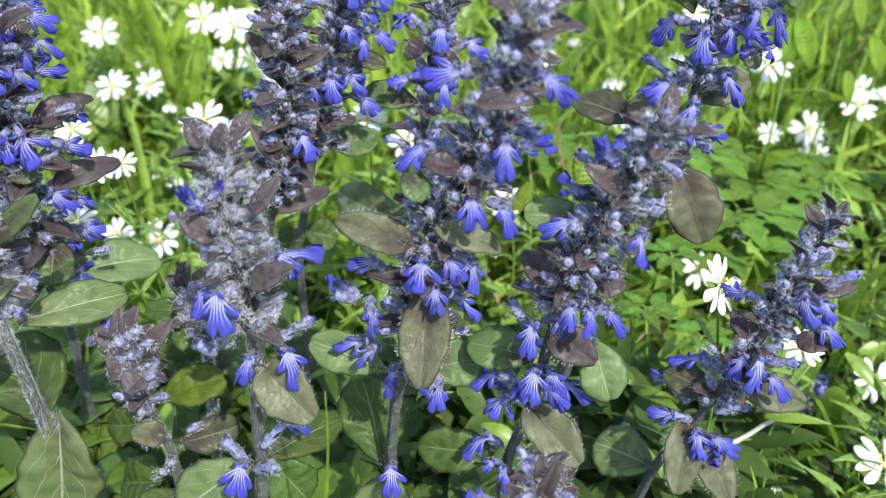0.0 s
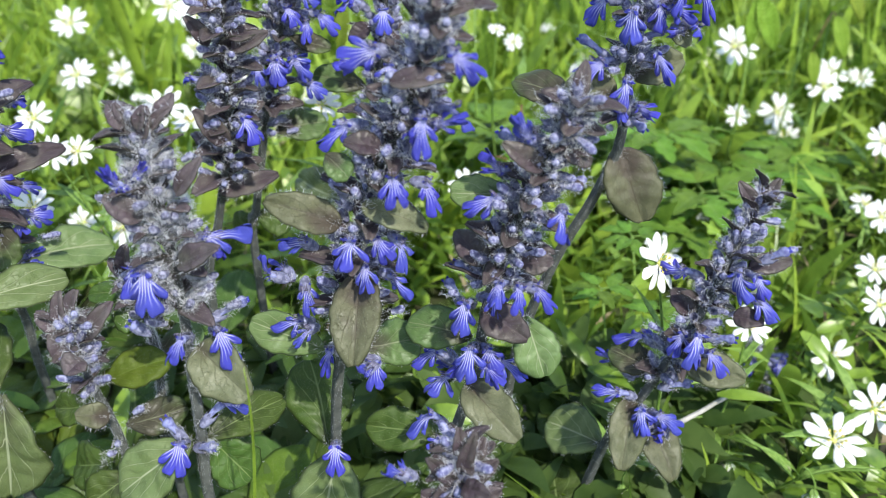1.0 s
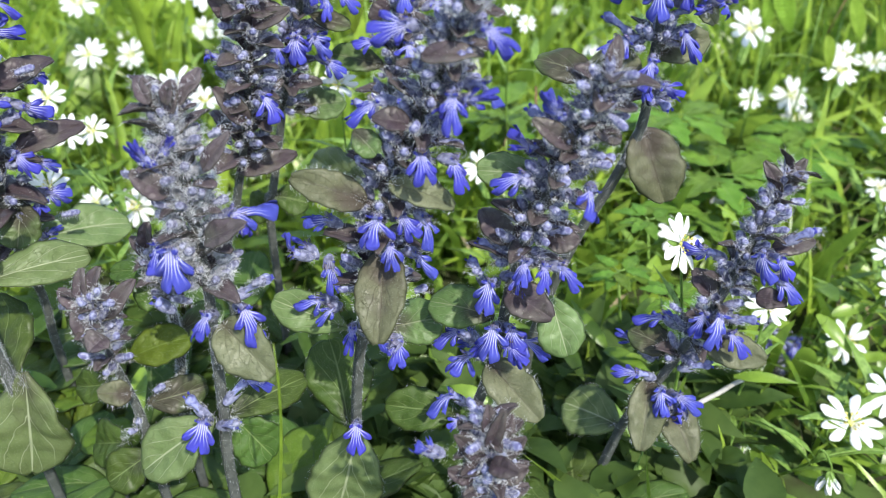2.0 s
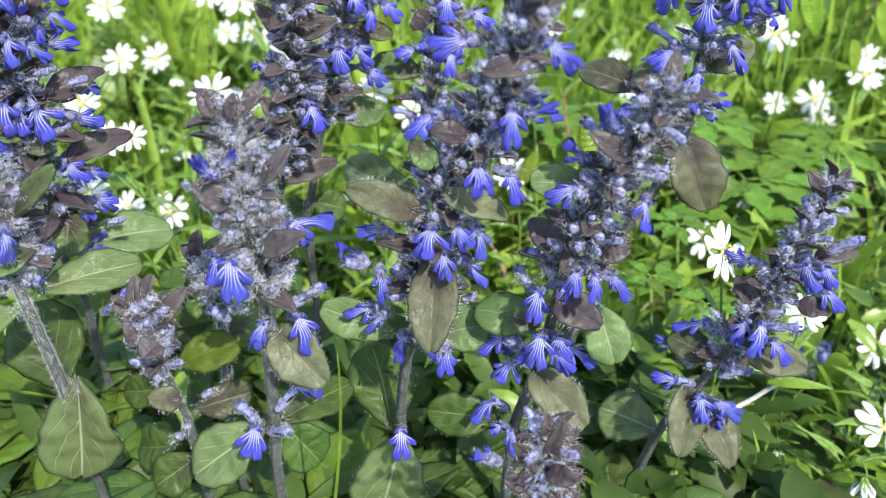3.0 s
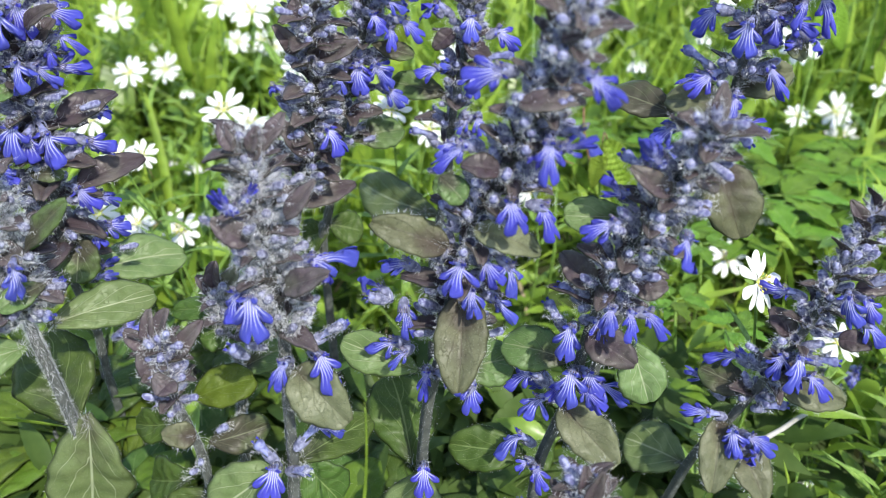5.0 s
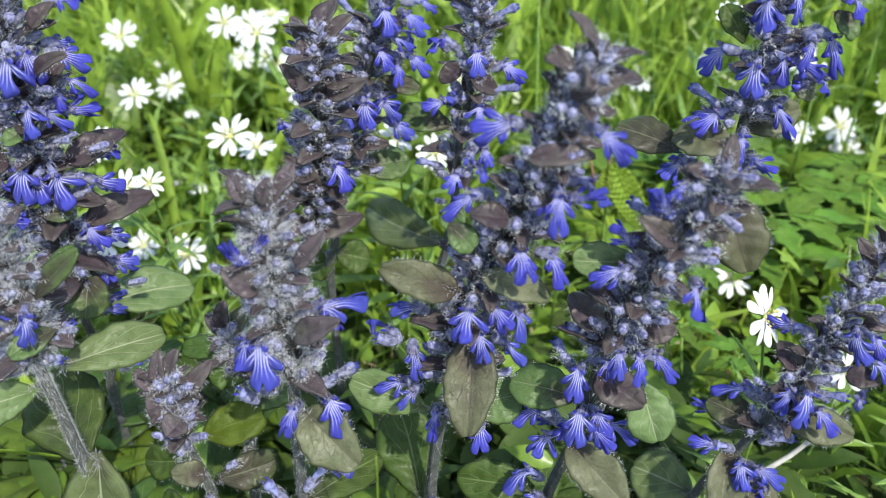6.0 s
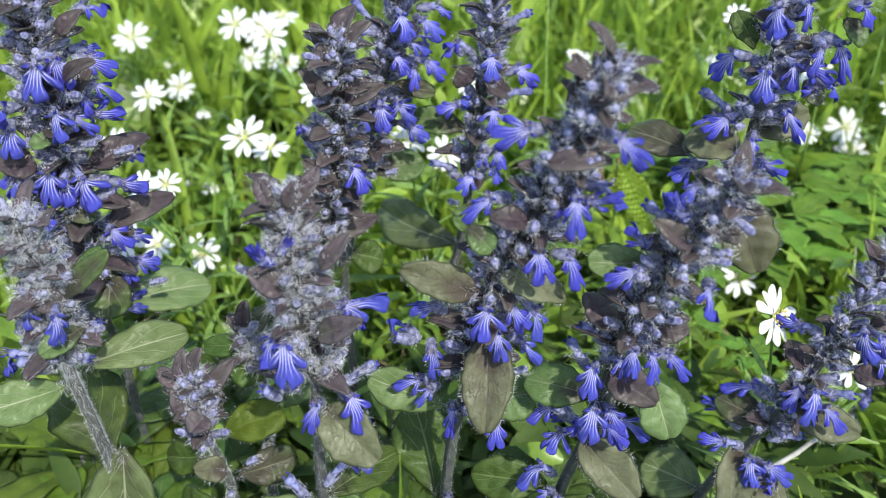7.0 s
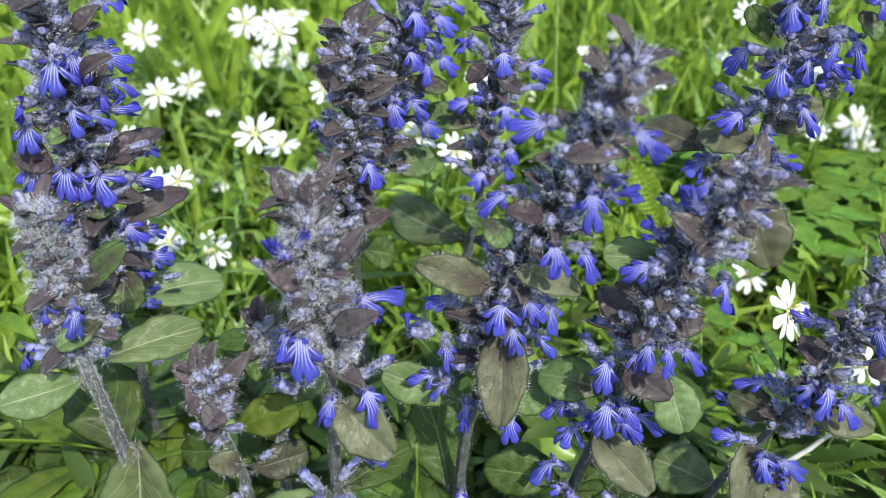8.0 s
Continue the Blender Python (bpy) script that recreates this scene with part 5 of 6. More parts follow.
shoot = bugle('tall bugle spike with spread blue flowers and broad grey-green leaves',
    stem=[(0.0526, 0.3040, -0.0040), (0.0567, 0.2980, 0.0845), (0.0703, 0.2940, 0.1437), (0.0838, 0.2910, 0.1781), (0.0915, 0.2900, 0.2028), (0.0919, 0.2900, 0.2248), (0.0927, 0.2890, 0.2476), (0.0936, 0.2880, 0.2636), (0.0948, 0.2870, 0.2804), (0.0954, 0.2860, 0.2910)],
    spike=4.5, radius=0.0105, wool=1.0, gap=2.3,
    flowers=[],
    buds=[(0.0970, 0.2830, 0.2374), (0.0927, 0.2806, 0.2465), (0.0850, 0.2819, 0.2138), (0.0973, 0.2818, 0.2540), (0.0844, 0.2822, 0.2355), (0.0998, 0.2828, 0.2614)],
    leaves=[((0.0962, 0.2877, 0.2675), (0.0855, 0.2877, 0.2749), 0.0075, 'p'),
            ((0.0968, 0.2884, 0.2558), (0.1099, 0.2884, 0.2655), 0.0085, 'p'),
            ((0.0929, 0.2931, 0.2005), (0.1010, 0.2785, 0.1748), 0.0225, 'b'),
            ((0.0868, 0.2840, 0.2264), (0.0687, 0.2882, 0.2294), 0.0149, 'b'),
            ((0.0741, 0.2956, 0.2185), (0.0516, 0.3062, 0.2255), 0.0147, 'o'),
            ((0.0934, 0.2911, 0.2309), (0.1110, 0.2898, 0.2378), 0.0145, 'b'),
            ((0.0865, 0.2887, 0.2612), (0.0811, 0.2938, 0.2729), 0.0088, 'g'),
            ((0.1029, 0.2822, 0.2525), (0.1082, 0.2770, 0.2468), 0.0075, 'b'),
            ((0.1091, 0.2781, 0.2750), (0.1151, 0.2726, 0.2692), 0.0078, 'o')])
flower(shoot, (0.0799, 0.2931, 0.2098), (0.0779, 0.2922, 0.2082), (0.0720, 0.2858, 0.2042), 0.0091)
flower(shoot, (0.0777, 0.2937, 0.2151), (0.0736, 0.2935, 0.2140), (0.0651, 0.2892, 0.2120), 0.0113)
flower(shoot, (0.0912, 0.2842, 0.2570), (0.0878, 0.2774, 0.2574), (0.0862, 0.2739, 0.2478), 0.0122)
flower(shoot, (0.0857, 0.2902, 0.2578), (0.0808, 0.2913, 0.2583), (0.0727, 0.2911, 0.2522), 0.0114)
flower(shoot, (0.0900, 0.2855, 0.2781), (0.0869, 0.2773, 0.2780), (0.0852, 0.2719, 0.2699), 0.0126)
flower(shoot, (0.0874, 0.2901, 0.2364), (0.0809, 0.2844, 0.2374), (0.0735, 0.2795, 0.2335), 0.0110)
flower(shoot, (0.0910, 0.2853, 0.2314), (0.0888, 0.2781, 0.2325), (0.0893, 0.2732, 0.2235), 0.0104)
flower(shoot, (0.0951, 0.2864, 0.2199), (0.0950, 0.2786, 0.2228), (0.0988, 0.2700, 0.2219), 0.0075)
flower(shoot, (0.0989, 0.2855, 0.2379), (0.0987, 0.2793, 0.2421), (0.1033, 0.2731, 0.2337), 0.0080)
flower(shoot, (0.0995, 0.2847, 0.2569), (0.1009, 0.2786, 0.2585), (0.1078, 0.2714, 0.2586), 0.0089)
flower(shoot, (0.1066, 0.2812, 0.2536), (0.1102, 0.2784, 0.2527), (0.1114, 0.2694, 0.2529), 0.0057)
flower(shoot, (0.1049, 0.2814, 0.2684), (0.1095, 0.2778, 0.2665), (0.1139, 0.2715, 0.2571), 0.0085)
flower(shoot, (0.1104, 0.2783, 0.2791), (0.1126, 0.2766, 0.2796), (0.1148, 0.2677, 0.2779), 0.0084)
closed_flower(shoot, (0.0843, 0.2914, 0.2365), (0.0735, 0.2963, 0.2431))
closed_flower(shoot, (0.0921, 0.2854, 0.2161), (0.0976, 0.2788, 0.2142))
closed_flower(shoot, (0.0926, 0.2845, 0.2446), (0.1006, 0.2826, 0.2501))
shoot = bugle('slanting bugle spike with blue flowers, bare hairy stem',
    stem=[(0.0858, 0.2760, -0.0040), (0.0885, 0.2700, 0.0186), (0.0974, 0.2650, 0.0701), (0.1075, 0.2620, 0.0969), (0.1171, 0.2590, 0.1249), (0.1263, 0.2580, 0.1519), (0.1325, 0.2600, 0.1744), (0.1392, 0.2640, 0.1916), (0.1421, 0.2660, 0.1971)],
    spike=3.6, radius=0.0095, wool=1.0, gap=0.7,
    flowers=[],
    buds=[(0.1548, 0.2623, 0.1733), (0.1351, 0.2583, 0.1334), (0.1250, 0.2515, 0.1751), (0.1379, 0.2556, 0.1849), (0.1301, 0.2543, 0.1903), (0.1453, 0.2607, 0.1866), (0.1145, 0.2515, 0.1486), (0.1289, 0.2588, 0.1224), (0.1075, 0.2588, 0.1395), (0.1383, 0.2581, 0.1466), (0.1378, 0.2555, 0.1776)],
    leaves=[((0.1390, 0.2578, 0.1684), (0.1551, 0.2598, 0.1725), 0.0084, 'p'),
            ((0.1397, 0.2636, 0.1895), (0.1431, 0.2636, 0.2024), 0.0061, 'p'),
            ((0.1386, 0.2635, 0.1895), (0.1326, 0.2635, 0.2012), 0.0061, 'p'),
            ((0.1123, 0.2585, 0.1165), (0.0944, 0.2696, 0.1205), 0.0143, 'o'),
            ((0.1217, 0.2572, 0.1234), (0.1429, 0.2465, 0.1242), 0.0147, 'b'),
            ((0.1154, 0.2567, 0.1340), (0.1254, 0.2485, 0.1331), 0.0103, 'p'),
            ((0.1202, 0.2579, 0.1459), (0.1160, 0.2664, 0.1539), 0.0101, 'p'),
            ((0.1338, 0.2492, 0.1522), (0.1428, 0.2443, 0.1542), 0.0084, 'p'),
            ((0.1030, 0.2601, 0.1002), (0.1003, 0.2362, 0.0841), 0.0162, 'b'),
            ((0.1106, 0.2582, 0.0902), (0.1227, 0.2376, 0.0790), 0.0163, 'b'),
            ((0.0966, 0.2672, 0.0654), (0.0729, 0.2833, 0.0668), 0.0248, 'l')])
flower(shoot, (0.1110, 0.2635, 0.1263), (0.1068, 0.2666, 0.1285), (0.0949, 0.2703, 0.1277), 0.0092)
flower(shoot, (0.1044, 0.2650, 0.1073), (0.0973, 0.2714, 0.1118), (0.0896, 0.2708, 0.1172), 0.0062)
flower(shoot, (0.1050, 0.2599, 0.1015), (0.0977, 0.2588, 0.1047), (0.0873, 0.2605, 0.1026), 0.0105)
flower(shoot, (0.1083, 0.2575, 0.0975), (0.1064, 0.2512, 0.1021), (0.1049, 0.2436, 0.0951), 0.0123)
flower(shoot, (0.1116, 0.2571, 0.0958), (0.1141, 0.2515, 0.0987), (0.1199, 0.2438, 0.1007), 0.0106)
flower(shoot, (0.1167, 0.2511, 0.0931), (0.1166, 0.2496, 0.0926), (0.1130, 0.2413, 0.0928), 0.0063)
flower(shoot, (0.1228, 0.2537, 0.1411), (0.1211, 0.2469, 0.1444), (0.1209, 0.2382, 0.1359), 0.0131)
flower(shoot, (0.1265, 0.2518, 0.1324), (0.1278, 0.2487, 0.1342), (0.1328, 0.2401, 0.1344), 0.0099)
flower(shoot, (0.1233, 0.2615, 0.1614), (0.1172, 0.2633, 0.1629), (0.1075, 0.2657, 0.1606), 0.0111)
flower(shoot, (0.1347, 0.2557, 0.1683), (0.1307, 0.2473, 0.1719), (0.1310, 0.2406, 0.1639), 0.0122)
flower(shoot, (0.1390, 0.2505, 0.1599), (0.1409, 0.2488, 0.1601), (0.1467, 0.2414, 0.1564), 0.0107)
closed_flower(shoot, (0.1272, 0.2527, 0.1392), (0.1361, 0.2484, 0.1416))
closed_flower(shoot, (0.1408, 0.2533, 0.1741), (0.1488, 0.2515, 0.1800))
closed_flower(shoot, (0.1139, 0.2562, 0.1102), (0.1253, 0.2538, 0.1147))
bugle('short bugle shoot with a woolly purple bud head',
    stem=[(-0.1003, 0.2360, -0.0040), (-0.1004, 0.2300, 0.0642), (-0.1006, 0.2290, 0.0967), (-0.1019, 0.2290, 0.1127), (-0.1047, 0.2280, 0.1316), (-0.1061, 0.2280, 0.1485), (-0.1054, 0.2270, 0.1639)],
    spike=4.2, radius=0.0085, wool=1.25, gap=0.0,
    flowers=[],
    buds=[(-0.0901, 0.2290, 0.1192), (-0.1041, 0.2239, 0.1006), (-0.0988, 0.2218, 0.1079), (-0.1049, 0.2217, 0.1334), (-0.1032, 0.2204, 0.1605), (-0.1064, 0.2209, 0.1651), (-0.0971, 0.2223, 0.1642), (-0.0991, 0.2202, 0.1709)],
    leaves=[((-0.1071, 0.2284, 0.1223), (-0.1276, 0.2324, 0.1129), 0.0137, 'g'),
            ((-0.0974, 0.2209, 0.1243), (-0.1061, 0.2149, 0.1287), 0.0096, 'b'),
            ((-0.0970, 0.2290, 0.1113), (-0.0751, 0.2350, 0.1131), 0.0147, 'o'),
            ((-0.1089, 0.2291, 0.0896), (-0.1337, 0.2391, 0.0753), 0.0199, 'g'),
            ((-0.0992, 0.2280, 0.1347), (-0.0780, 0.2320, 0.1444), 0.0160, 'y'),
            ((-0.0988, 0.2254, 0.0875), (-0.1164, 0.2174, 0.0792), 0.0183, 'g'),
            ((-0.1052, 0.2240, 0.1466), (-0.1122, 0.2220, 0.1589), 0.0093, 'm'),
            ((-0.0998, 0.2180, 0.1536), (-0.1030, 0.2120, 0.1523), 0.0099, 'm'),
            ((-0.1018, 0.2277, 0.1543), (-0.0927, 0.2277, 0.1700), 0.0072, 'm'),
            ((-0.1098, 0.2272, 0.1598), (-0.1179, 0.2272, 0.1647), 0.0068, 'm'),
            ((-0.1061, 0.2271, 0.1626), (-0.1025, 0.2271, 0.1753), 0.0067, 'm'),
            ((-0.1088, 0.2272, 0.1598), (-0.1084, 0.2272, 0.1738), 0.0060, 'm')])
bugle('small dark bugle bud shoot between leaves',
    stem=[(-0.0930, 0.2540, -0.0040), (-0.0919, 0.2480, 0.0864), (-0.0884, 0.2470, 0.1171), (-0.0867, 0.2460, 0.1390), (-0.0881, 0.2450, 0.1592), (-0.0890, 0.2440, 0.1717)],
    spike=3.6, radius=0.0072, wool=1.4, gap=0.0,
    flowers=[],
    buds=[(-0.0882, 0.2408, 0.1377), (-0.0863, 0.2404, 0.1353), (-0.0878, 0.2380, 0.1749), (-0.0844, 0.2382, 0.1773)],
    leaves=[((-0.0897, 0.2447, 0.1621), (-0.1083, 0.2487, 0.1612), 0.0093, 'g'),
            ((-0.0825, 0.2436, 0.1510), (-0.0964, 0.2416, 0.1577), 0.0149, 'g'),
            ((-0.0866, 0.2444, 0.1676), (-0.0944, 0.2444, 0.1776), 0.0066, 'p'),
            ((-0.0899, 0.2440, 0.1730), (-0.0886, 0.2440, 0.1830), 0.0061, 'p'),
            ((-0.0872, 0.2442, 0.1704), (-0.0804, 0.2442, 0.1806), 0.0070, 'b'),
            ((-0.0886, 0.2503, 0.1293), (-0.0712, 0.2543, 0.1382), 0.0136, 'o')])
shoot = bugle('low bugle bud head rising close in front',
    stem=[(0.0404, 0.1860, -0.0040), (0.0395, 0.1800, 0.0784), (0.0363, 0.1740, 0.1111), (0.0340, 0.1690, 0.1389), (0.0320, 0.1660, 0.1592), (0.0309, 0.1650, 0.1692)],
    spike=2.2, radius=0.0085, wool=0.8, gap=0.0,
    flowers=[],
    buds=[(0.0276, 0.1598, 0.1658), (0.0369, 0.1606, 0.1652), (0.0308, 0.1607, 0.1559), (0.0259, 0.1641, 0.1518)],
    leaves=[((0.0291, 0.1659, 0.1592), (0.0243, 0.1659, 0.1681), 0.0054, 'p'),
            ((0.0339, 0.1661, 0.1591), (0.0384, 0.1661, 0.1693), 0.0054, 'p'),
            ((0.0314, 0.1615, 0.1685), (0.0317, 0.1615, 0.1781), 0.0049, 'p'),
            ((0.0323, 0.1593, 0.1598), (0.0383, 0.1533, 0.1624), 0.0062, 'p'),
            ((0.0299, 0.1628, 0.1581), (0.0238, 0.1588, 0.1691), 0.0053, 'p'),
            ((0.0348, 0.1649, 0.1558), (0.0408, 0.1629, 0.1650), 0.0054, 'p'),
            ((0.0315, 0.1602, 0.1644), (0.0344, 0.1582, 0.1784), 0.0046, 'p'),
            ((0.0276, 0.1641, 0.1482), (0.0215, 0.1621, 0.1535), 0.0062, 'p'),
            ((0.0358, 0.1664, 0.1457), (0.0431, 0.1654, 0.1502), 0.0063, 'p')])
flower(shoot, (0.0183, 0.1629, 0.1592), (0.0162, 0.1628, 0.1601), (0.0109, 0.1578, 0.1655), 0.0067)
bugle('small far bugle shoot with few flowers in the grass',
    stem=[(0.2301, 0.3780, -0.0040), (0.2266, 0.3720, -0.0266), (0.2151, 0.3700, 0.0032), (0.2046, 0.3680, 0.0311), (0.1995, 0.3680, 0.0477)],
    spike=2.2, radius=0.008, wool=1.0, gap=1.0,
    flowers=[(0.2145, 0.3606, 0.0312), (0.1963, 0.3557, 0.0372), (0.2193, 0.3683, 0.0311)],
    buds=[(0.2013, 0.3615, 0.0448), (0.1961, 0.3615, 0.0468)],
    leaves=[((0.2105, 0.3693, 0.0127), (0.2297, 0.3693, 0.0086), 0.0121, 'g'),
            ((0.2099, 0.3696, 0.0080), (0.1941, 0.3696, 0.0031), 0.0122, 'g')])


# broad ground leaves round the foot of the shoots
def ground_rosette(x, y, seed):
    rng = random.Random(seed)
    plant = thing("bugle_rosette", (x, y, 0), "low rosette of broad green bugle leaves on the soil", "plant", "bugle rosettes")
    count = rng.randint(4, 6)
    for k in range(count):
        a = 2 * math.pi * k / count + rng.uniform(-0.4, 0.4)
        length, width = rng.uniform(0.032, 0.050), rng.uniform(0.018, 0.027)
        z = rng.uniform(0.012, 0.055) if x < -0.1 else rng.uniform(0.006, 0.036)
        d = Vector((math.cos(a), math.sin(a), rng.uniform(-0.15, 0.55)))
        base = Vector((x, y, z)) + d * 0.004
        me = leaf_mesh("leaf", length, width, LEAF_Y if rng.random() < (0.45 if x < -0.12 else 0.12) else LEAF_G, rng, 0.3, 0.1, 0.14, 0.03, 1.3)
        part("leaf", me, plant, placed(base, axis_frame(d)))
        foot = Vector((x + rng.uniform(-0.003, 0.003), y + rng.uniform(-0.003, 0.003), -0.003))
        part("stalk", tube_mesh("stalk", [foot, (foot + base) / 2 + Vector((0.001, 0, 0.002)), base], [0.0014, 0.0012, 0.001], STEM, 6), plant)


rr = random.Random(77)
for i in range(46):
    ground_rosette(rr.uniform(-0.22, 0.10), rr.uniform(0.235, 0.36), 100 + i)


# ---- stitchwort ----
def petal_mesh():
    """Deeply cleft white petal along +x."""
    rows, uvs = [], []
    for i in range(12):
        v = i / 11
        row, uvr = [], []
        for j in range(17):
            u = -1 + 2 * j / 16
            w = 0.37 * (0.16 + 0.84 * math.sin(min(1.0, v * 1.05) * math.pi * 0.56))
            tipr = 1.0 - 0.42 * (abs(abs(u) - 0.56) / 0.5) ** 2.4
            cleft = 0.60 * max(0.0, 1 - abs(u) / 0.26)
            x = v * max(0.30, min(tipr, 1.0 - cleft))
            z = 0.10 * v - 0.10 * v * v + 0.04 * math.cos(u * 3.0) * v
            row.append(Vector((0.06 + 0.94 * x, u * w * (0.35 + 0.65 * v), z)))
            uvr.append((0.5 + 0.5 * u, v))
        rows.append(row)
        uvs.append(uvr)
    return sheet("petal", rows, PETAL, uvs, 0.02)


PETAL_M = petal_mesh()


def eye_mesh():
    """Ovary dome with a ring of stamens."""
    verts, faces = [], []
    n = 10
    for i in range(4):
        r, z = 0.10 * math.cos(i * 0.5), 0.08 * math.sin(i * 0.5)
        for k in range(n):
            a = 2 * math.pi * k / n
            verts.append((r * math.cos(a), r * math.sin(a), z))
    for i in range(3):
        for k in range(n):
            faces.append((i * n + k, i * n + (k + 1) % n, (i + 1) * n + (k + 1) % n, (i + 1) * n + k))
    faces.append(tuple(range(3 * n, 4 * n)))
    return mesh_of("ovary", verts, faces, GREEN_EYE)


def anther_mesh():
    verts, faces = [], []
    for k in range(10):
        a = 2 * math.pi * k / 10 + 0.3
        r1 = 0.30 if k % 2 else 0.22
        pts = [Vector((0.08 * math.cos(a), 0.08 * math.sin(a), 0.02)), Vector((r1 * 0.8 * math.cos(a), r1 * 0.8 * math.sin(a), 0.20)),
               Vector((r1 * math.cos(a), r1 * math.sin(a), 0.26)), Vector((r1 * 1.05 * math.cos(a), r1 * 1.05 * math.sin(a), 0.29))]
        b = len(verts)
        for p, r in zip(pts, (0.012, 0.012, 0.055, 0.02)):
            for q in range(4):
                t = math.pi / 2 * q
                verts.append(p + Vector((r * math.cos(t), r * math.sin(t), 0)))
        for i in range(3):
            for q in range(4):
                faces.append((b + 4 * i + q, b + 4 * i + (q + 1) % 4, b + 4 * i + 4 + (q + 1) % 4, b + 4 * i + 4 + q))
    return mesh_of("stamen_tuft", verts, faces, ANTHER)


EYE_M, ANTHER_M = eye_mesh(), anther_mesh()
SEPAL_M = leaf_mesh("sepal", 0.55, 0.26, SEPAL, rng0, 0.1, 0.1, 0.0, 0.0, 0.7, 7, 5, 0.0, 0.9)
rs = random.Random(31)
BLADE_LEAVES = [leaf_mesh("leaf", 0.042, w, SEPAL, rs, 0.35, 0.25, 0.0, 0.0, 0.55, 10, 5, 0.0, 1.0) for w in (0.005, 0.007)]


def stitch_stem(place, rng, plant):
    """Thin bending stem from the soil to a flower, with paired narrow leaves."""
    foot = Vector((place.x + rng.uniform(-0.025, 0.025), place.y + rng.uniform(0.0, 0.035), -0.003))
    mid = (foot * 0.45 + place * 0.55) + Vector((rng.uniform(-0.012, 0.012), rng.uniform(0.0, 0.012), 0))
    pts = [spline([foot, mid, place], 2 * i / 11) for i in range(12)]
    part("stem", tube_mesh("stem", pts, [0.0009 - 0.0004 * i / 11 for i in range(12)], SEPAL, 6), plant)
    for k, i in enumerate((3, 6, 8)):
        a = rng.uniform(0, 3.1)
        for s in (0, 1):
            d = Vector((math.cos(a + s * math.pi), math.sin(a + s * math.pi), rng.uniform(0.3, 1.0)))
            part("leaf", rng.choice(BLADE_LEAVES), plant, placed(pts[i], axis_frame(d), rng.uniform(0.5, 1.0)))
    return foot


def stitchwort(place, size, turned=None):
    """Open white flower of five cleft petals; size is its span, turned the way it faces where it looks aside."""
    place = Vector(place)
    rng = random.Random(round(place.x * 9173 + place.y * 7919, 4))
    plant = thing("stitchwort", (place.x, place.y, 0), "white stitchwort flower with five deeply notched petals", "wildflower", "stitchwort flowers")
    stitch_stem(place, rng, plant)
    face = Vector((rng.gauss(0, 0.25), -0.62 + rng.gauss(0, 0.22), 0.75)).normalized()
    if turned:
        face = Vector(turned).normalized()
    rot = axis_frame(face.cross(Vector((0, 0, 1))) if turned else Vector((1, 0, 0)), face)
    s = size * 0.56
    turn = rng.uniform(0, 2)
    for k in range(5):
        a = turn + 2 * math.pi * k / 5 + rng.gauss(0, 0.07)
        m = placed(place, rot @ Matrix.Rotation(a, 3, "Z") @ Matrix.Rotation(-rng.uniform(-0.1, 0.3), 3, "Y"), s * rng.uniform(0.94, 1.06))
        part("petal", PETAL_M, plant, m)
        ms = placed(place - face * 0.0006, rot @ Matrix.Rotation(a + 0.63, 3, "Z"), s)
        part("sepal", SEPAL_M, plant, ms)
    part("ovary", EYE_M, plant, placed(place, rot, s), "yellow-green centre")
    part("stamen_tuft", ANTHER_M, plant, placed(place, rot, s), "pale yellow anthers")


def stitchwort_bud(place, size):
    """Half-closed nodding flower: petals folded in a cup within green sepals."""
    place = Vector(place)
    rng = random.Random(round(place.x * 9173 + place.y * 7919, 4))
    plant = thing("stitchwort", (place.x, place.y, 0), "half-closed white stitchwort flower in green sepals", "wildflower", "stitchwort buds")
    top = place + Vector((rng.uniform(-0.008, 0.008), 0.004, 0.010))
    stitch_stem(top, rng, plant)
    hook = [top, top.lerp(place, 0.35) + Vector((0, 0, 0.003)), place + Vector((0, 0, 0.003)), place]
    part("stem", tube_mesh("stem", [spline(hook, 3 * i / 8) for i in range(9)], [0.00045] * 9, SEPAL, 6), plant)
    rot = axis_frame(Vector((1, 0, 0)), Vector((rng.gauss(0, 0.2), -0.3, -0.95)).normalized())
    s = size * 0.95
    for k in range(5):
        a = 2 * math.pi * k / 5
        part("petal", PETAL_M, plant, placed(place, rot @ Matrix.Rotation(a, 3, "Z") @ Matrix.Rotation(-1.12, 3, "Y"), s))
        part("sepal", SEPAL_M, plant, placed(place, rot @ Matrix.Rotation(a + 0.63, 3, "Z") @ Matrix.Rotation(-1.0, 3, "Y"), s * 1.25))


stitchwort((-0.2380, 0.5410, 0.1373), 0.0224)
stitchwort((-0.2796, 0.7070, 0.0775), 0.0271)
stitchwort((-0.1385, 0.4300, 0.1589), 0.0232)
stitchwort((-0.1305, 0.4500, 0.1419), 0.0205)
stitchwort((-0.1726, 0.4200, 0.0859), 0.0228)
stitchwort((-0.1812, 0.6500, 0.1508), 0.0283)
stitchwort((-0.2232, 0.7500, 0.0882), 0.0249)
stitchwort((-0.1994, 0.7500, 0.0900), 0.0248)
stitchwort((-0.2262, 0.4510, 0.1425), 0.0213)
stitchwort((-0.0259, 0.4600, 0.1356), 0.0200)
stitchwort((-0.0124, 0.5000, 0.1648), 0.0171)
stitchwort((0.1631, 0.4500, 0.0538), 0.0242)
stitchwort((0.1087, 0.2700, 0.1620), 0.0215, (0.55, -0.68, 0.45))
stitchwort((0.2491, 0.6000, 0.0868), 0.0176)
stitchwort((0.3029, 0.6550, 0.0673), 0.0297)
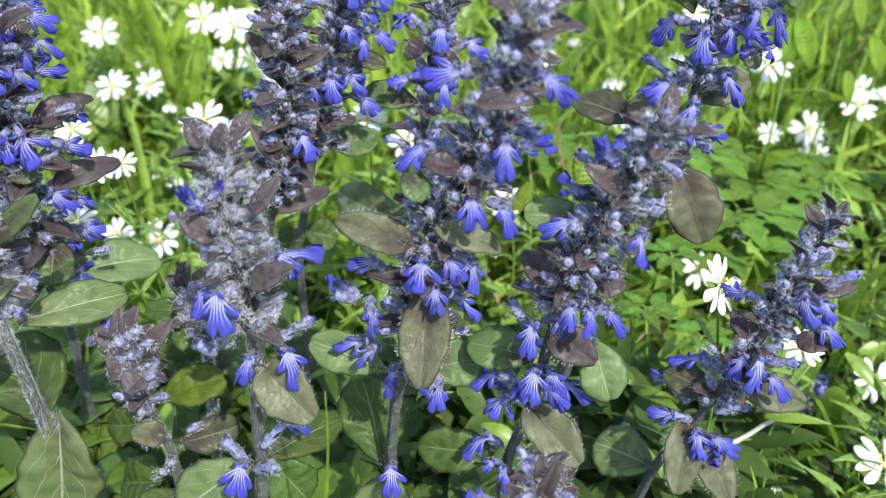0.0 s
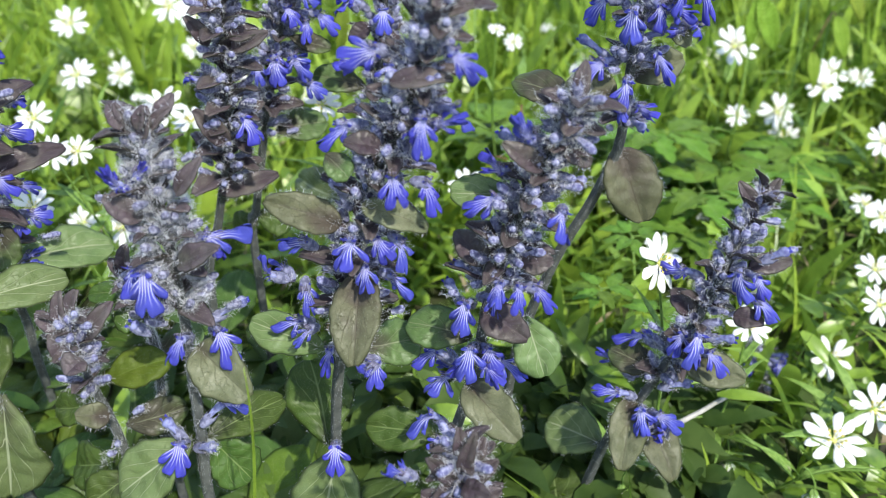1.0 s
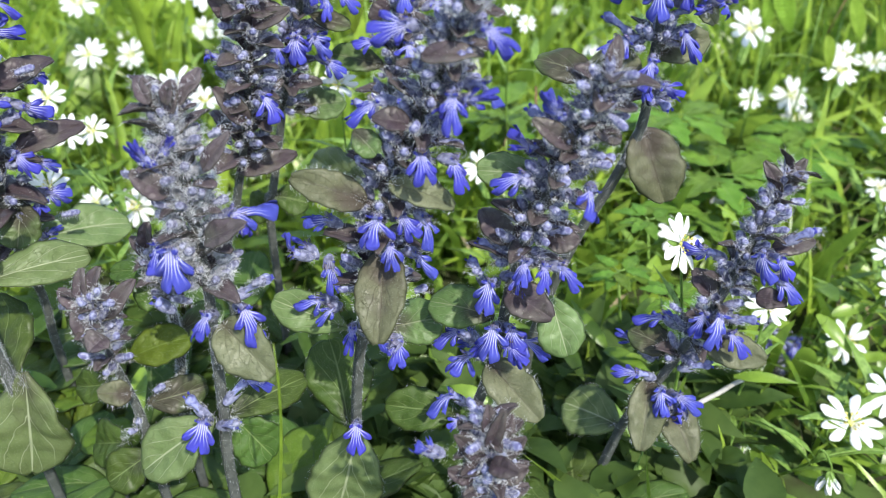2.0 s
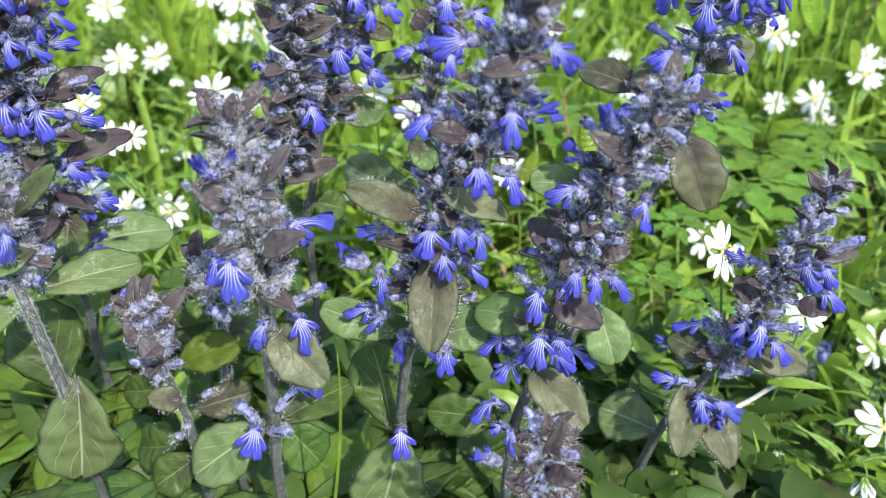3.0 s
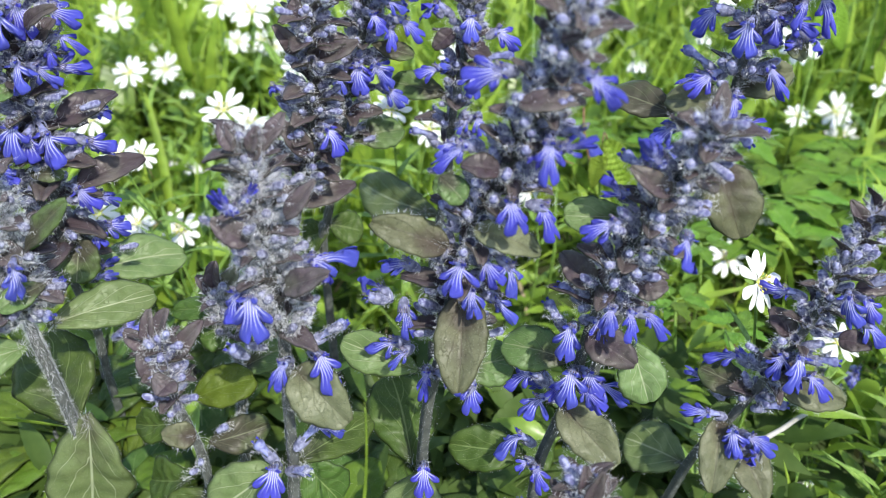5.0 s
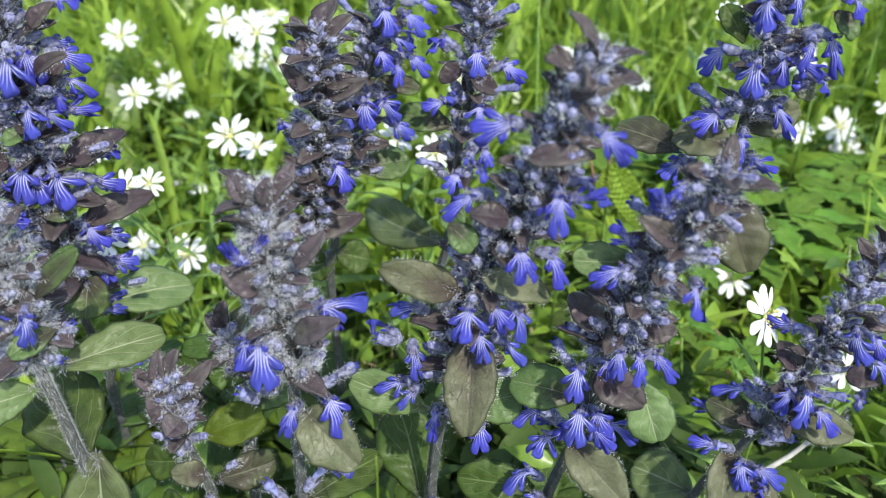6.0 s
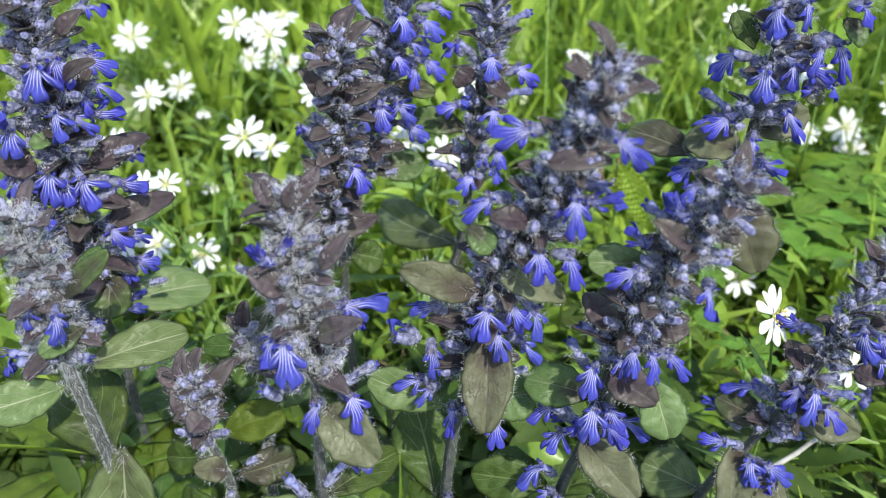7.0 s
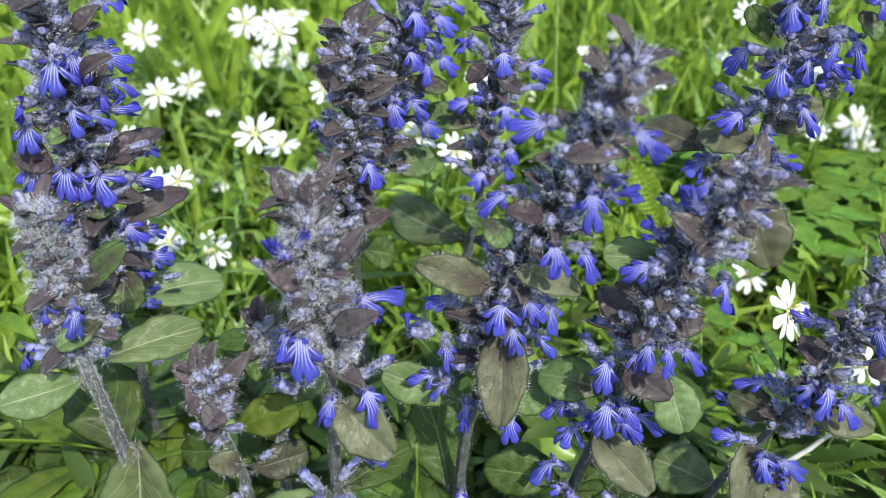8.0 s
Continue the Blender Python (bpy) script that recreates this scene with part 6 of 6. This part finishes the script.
stitchwort((0.3171, 0.6620, 0.0401), 0.0276)
stitchwort((0.2362, 0.6000, 0.1423), 0.0288)
stitchwort((0.2449, 0.3660, 0.0356), 0.0233)
stitchwort((0.2113, 0.2860, 0.0514), 0.0271)
stitchwort((0.2735, 0.4000, 0.0746), 0.0204)
stitchwort((0.2704, 0.3800, 0.0639), 0.0206)
stitchwort((0.2418, 0.3100, 0.0494), 0.0246)
stitchwort((0.3034, 0.4600, 0.0757), 0.0211)
stitchwort((0.3129, 0.5000, 0.0632), 0.0181)
stitchwort((0.3597, 0.7000, 0.0862), 0.0282)
stitchwort((0.3984, 0.7200, 0.0739), 0.0218)
stitchwort((-0.3034, 0.6820, 0.1313), 0.0300)
stitchwort((-0.1737, 0.3670, 0.1600), 0.0176)
stitchwort((-0.1697, 0.3850, 0.1528), 0.0160)
stitchwort((-0.1847, 0.3560, 0.1349), 0.0189)
stitchwort((-0.1490, 0.5500, 0.1780), 0.0231)
stitchwort((-0.1929, 0.6200, 0.1635), 0.0243)
stitchwort((-0.0403, 0.3920, 0.1773), 0.0174)
stitchwort((0.0352, 0.4400, 0.1064), 0.0207)
stitchwort((0.0701, 0.6000, 0.1441), 0.0128)
stitchwort((0.1635, 0.3000, 0.1086), 0.0181)
stitchwort((0.3399, 0.5500, 0.0886), 0.0248)
stitchwort((-0.1666, 0.6600, 0.1567), 0.0257)
stitchwort((-0.1886, 0.7500, 0.0836), 0.0238)
stitchwort((-0.1110, 0.5000, 0.1584), 0.0188)
stitchwort((0.1618, 0.5500, 0.1921), 0.0170)
stitchwort((-0.2178, 0.4600, 0.0650), 0.0197)
stitchwort((0.0526, 0.5000, 0.1837), 0.0104)
stitchwort((0.3112, 0.6000, 0.1106), 0.0257)
stitchwort_bud((0.1076, 0.2650, 0.0431), 0.0116)
stitchwort_bud((0.1699, 0.3000, 0.0248), 0.0116)
stitchwort_bud((0.1998, 0.2700, 0.0359), 0.0118)
stitchwort_bud((0.1227, 0.5500, 0.1224), 0.0136)
stitchwort_bud((-0.2095, 0.5500, 0.0688), 0.0146)
stitchwort_bud((0.2028, 0.5000, 0.0582), 0.0094)
stitchwort_bud((-0.2226, 0.6000, 0.1054), 0.0116)
stitchwort_bud((0.1211, 0.6000, 0.1334), 0.0145)
stitchwort_bud((0.1662, 0.6000, 0.1531), 0.0125)
stitchwort_bud((-0.3196, 0.8000, 0.0763), 0.0197)
stitchwort_bud((-0.2406, 0.6000, 0.0468), 0.0141)
stitchwort_bud((0.1170, 0.8000, 0.1048), 0.0155)
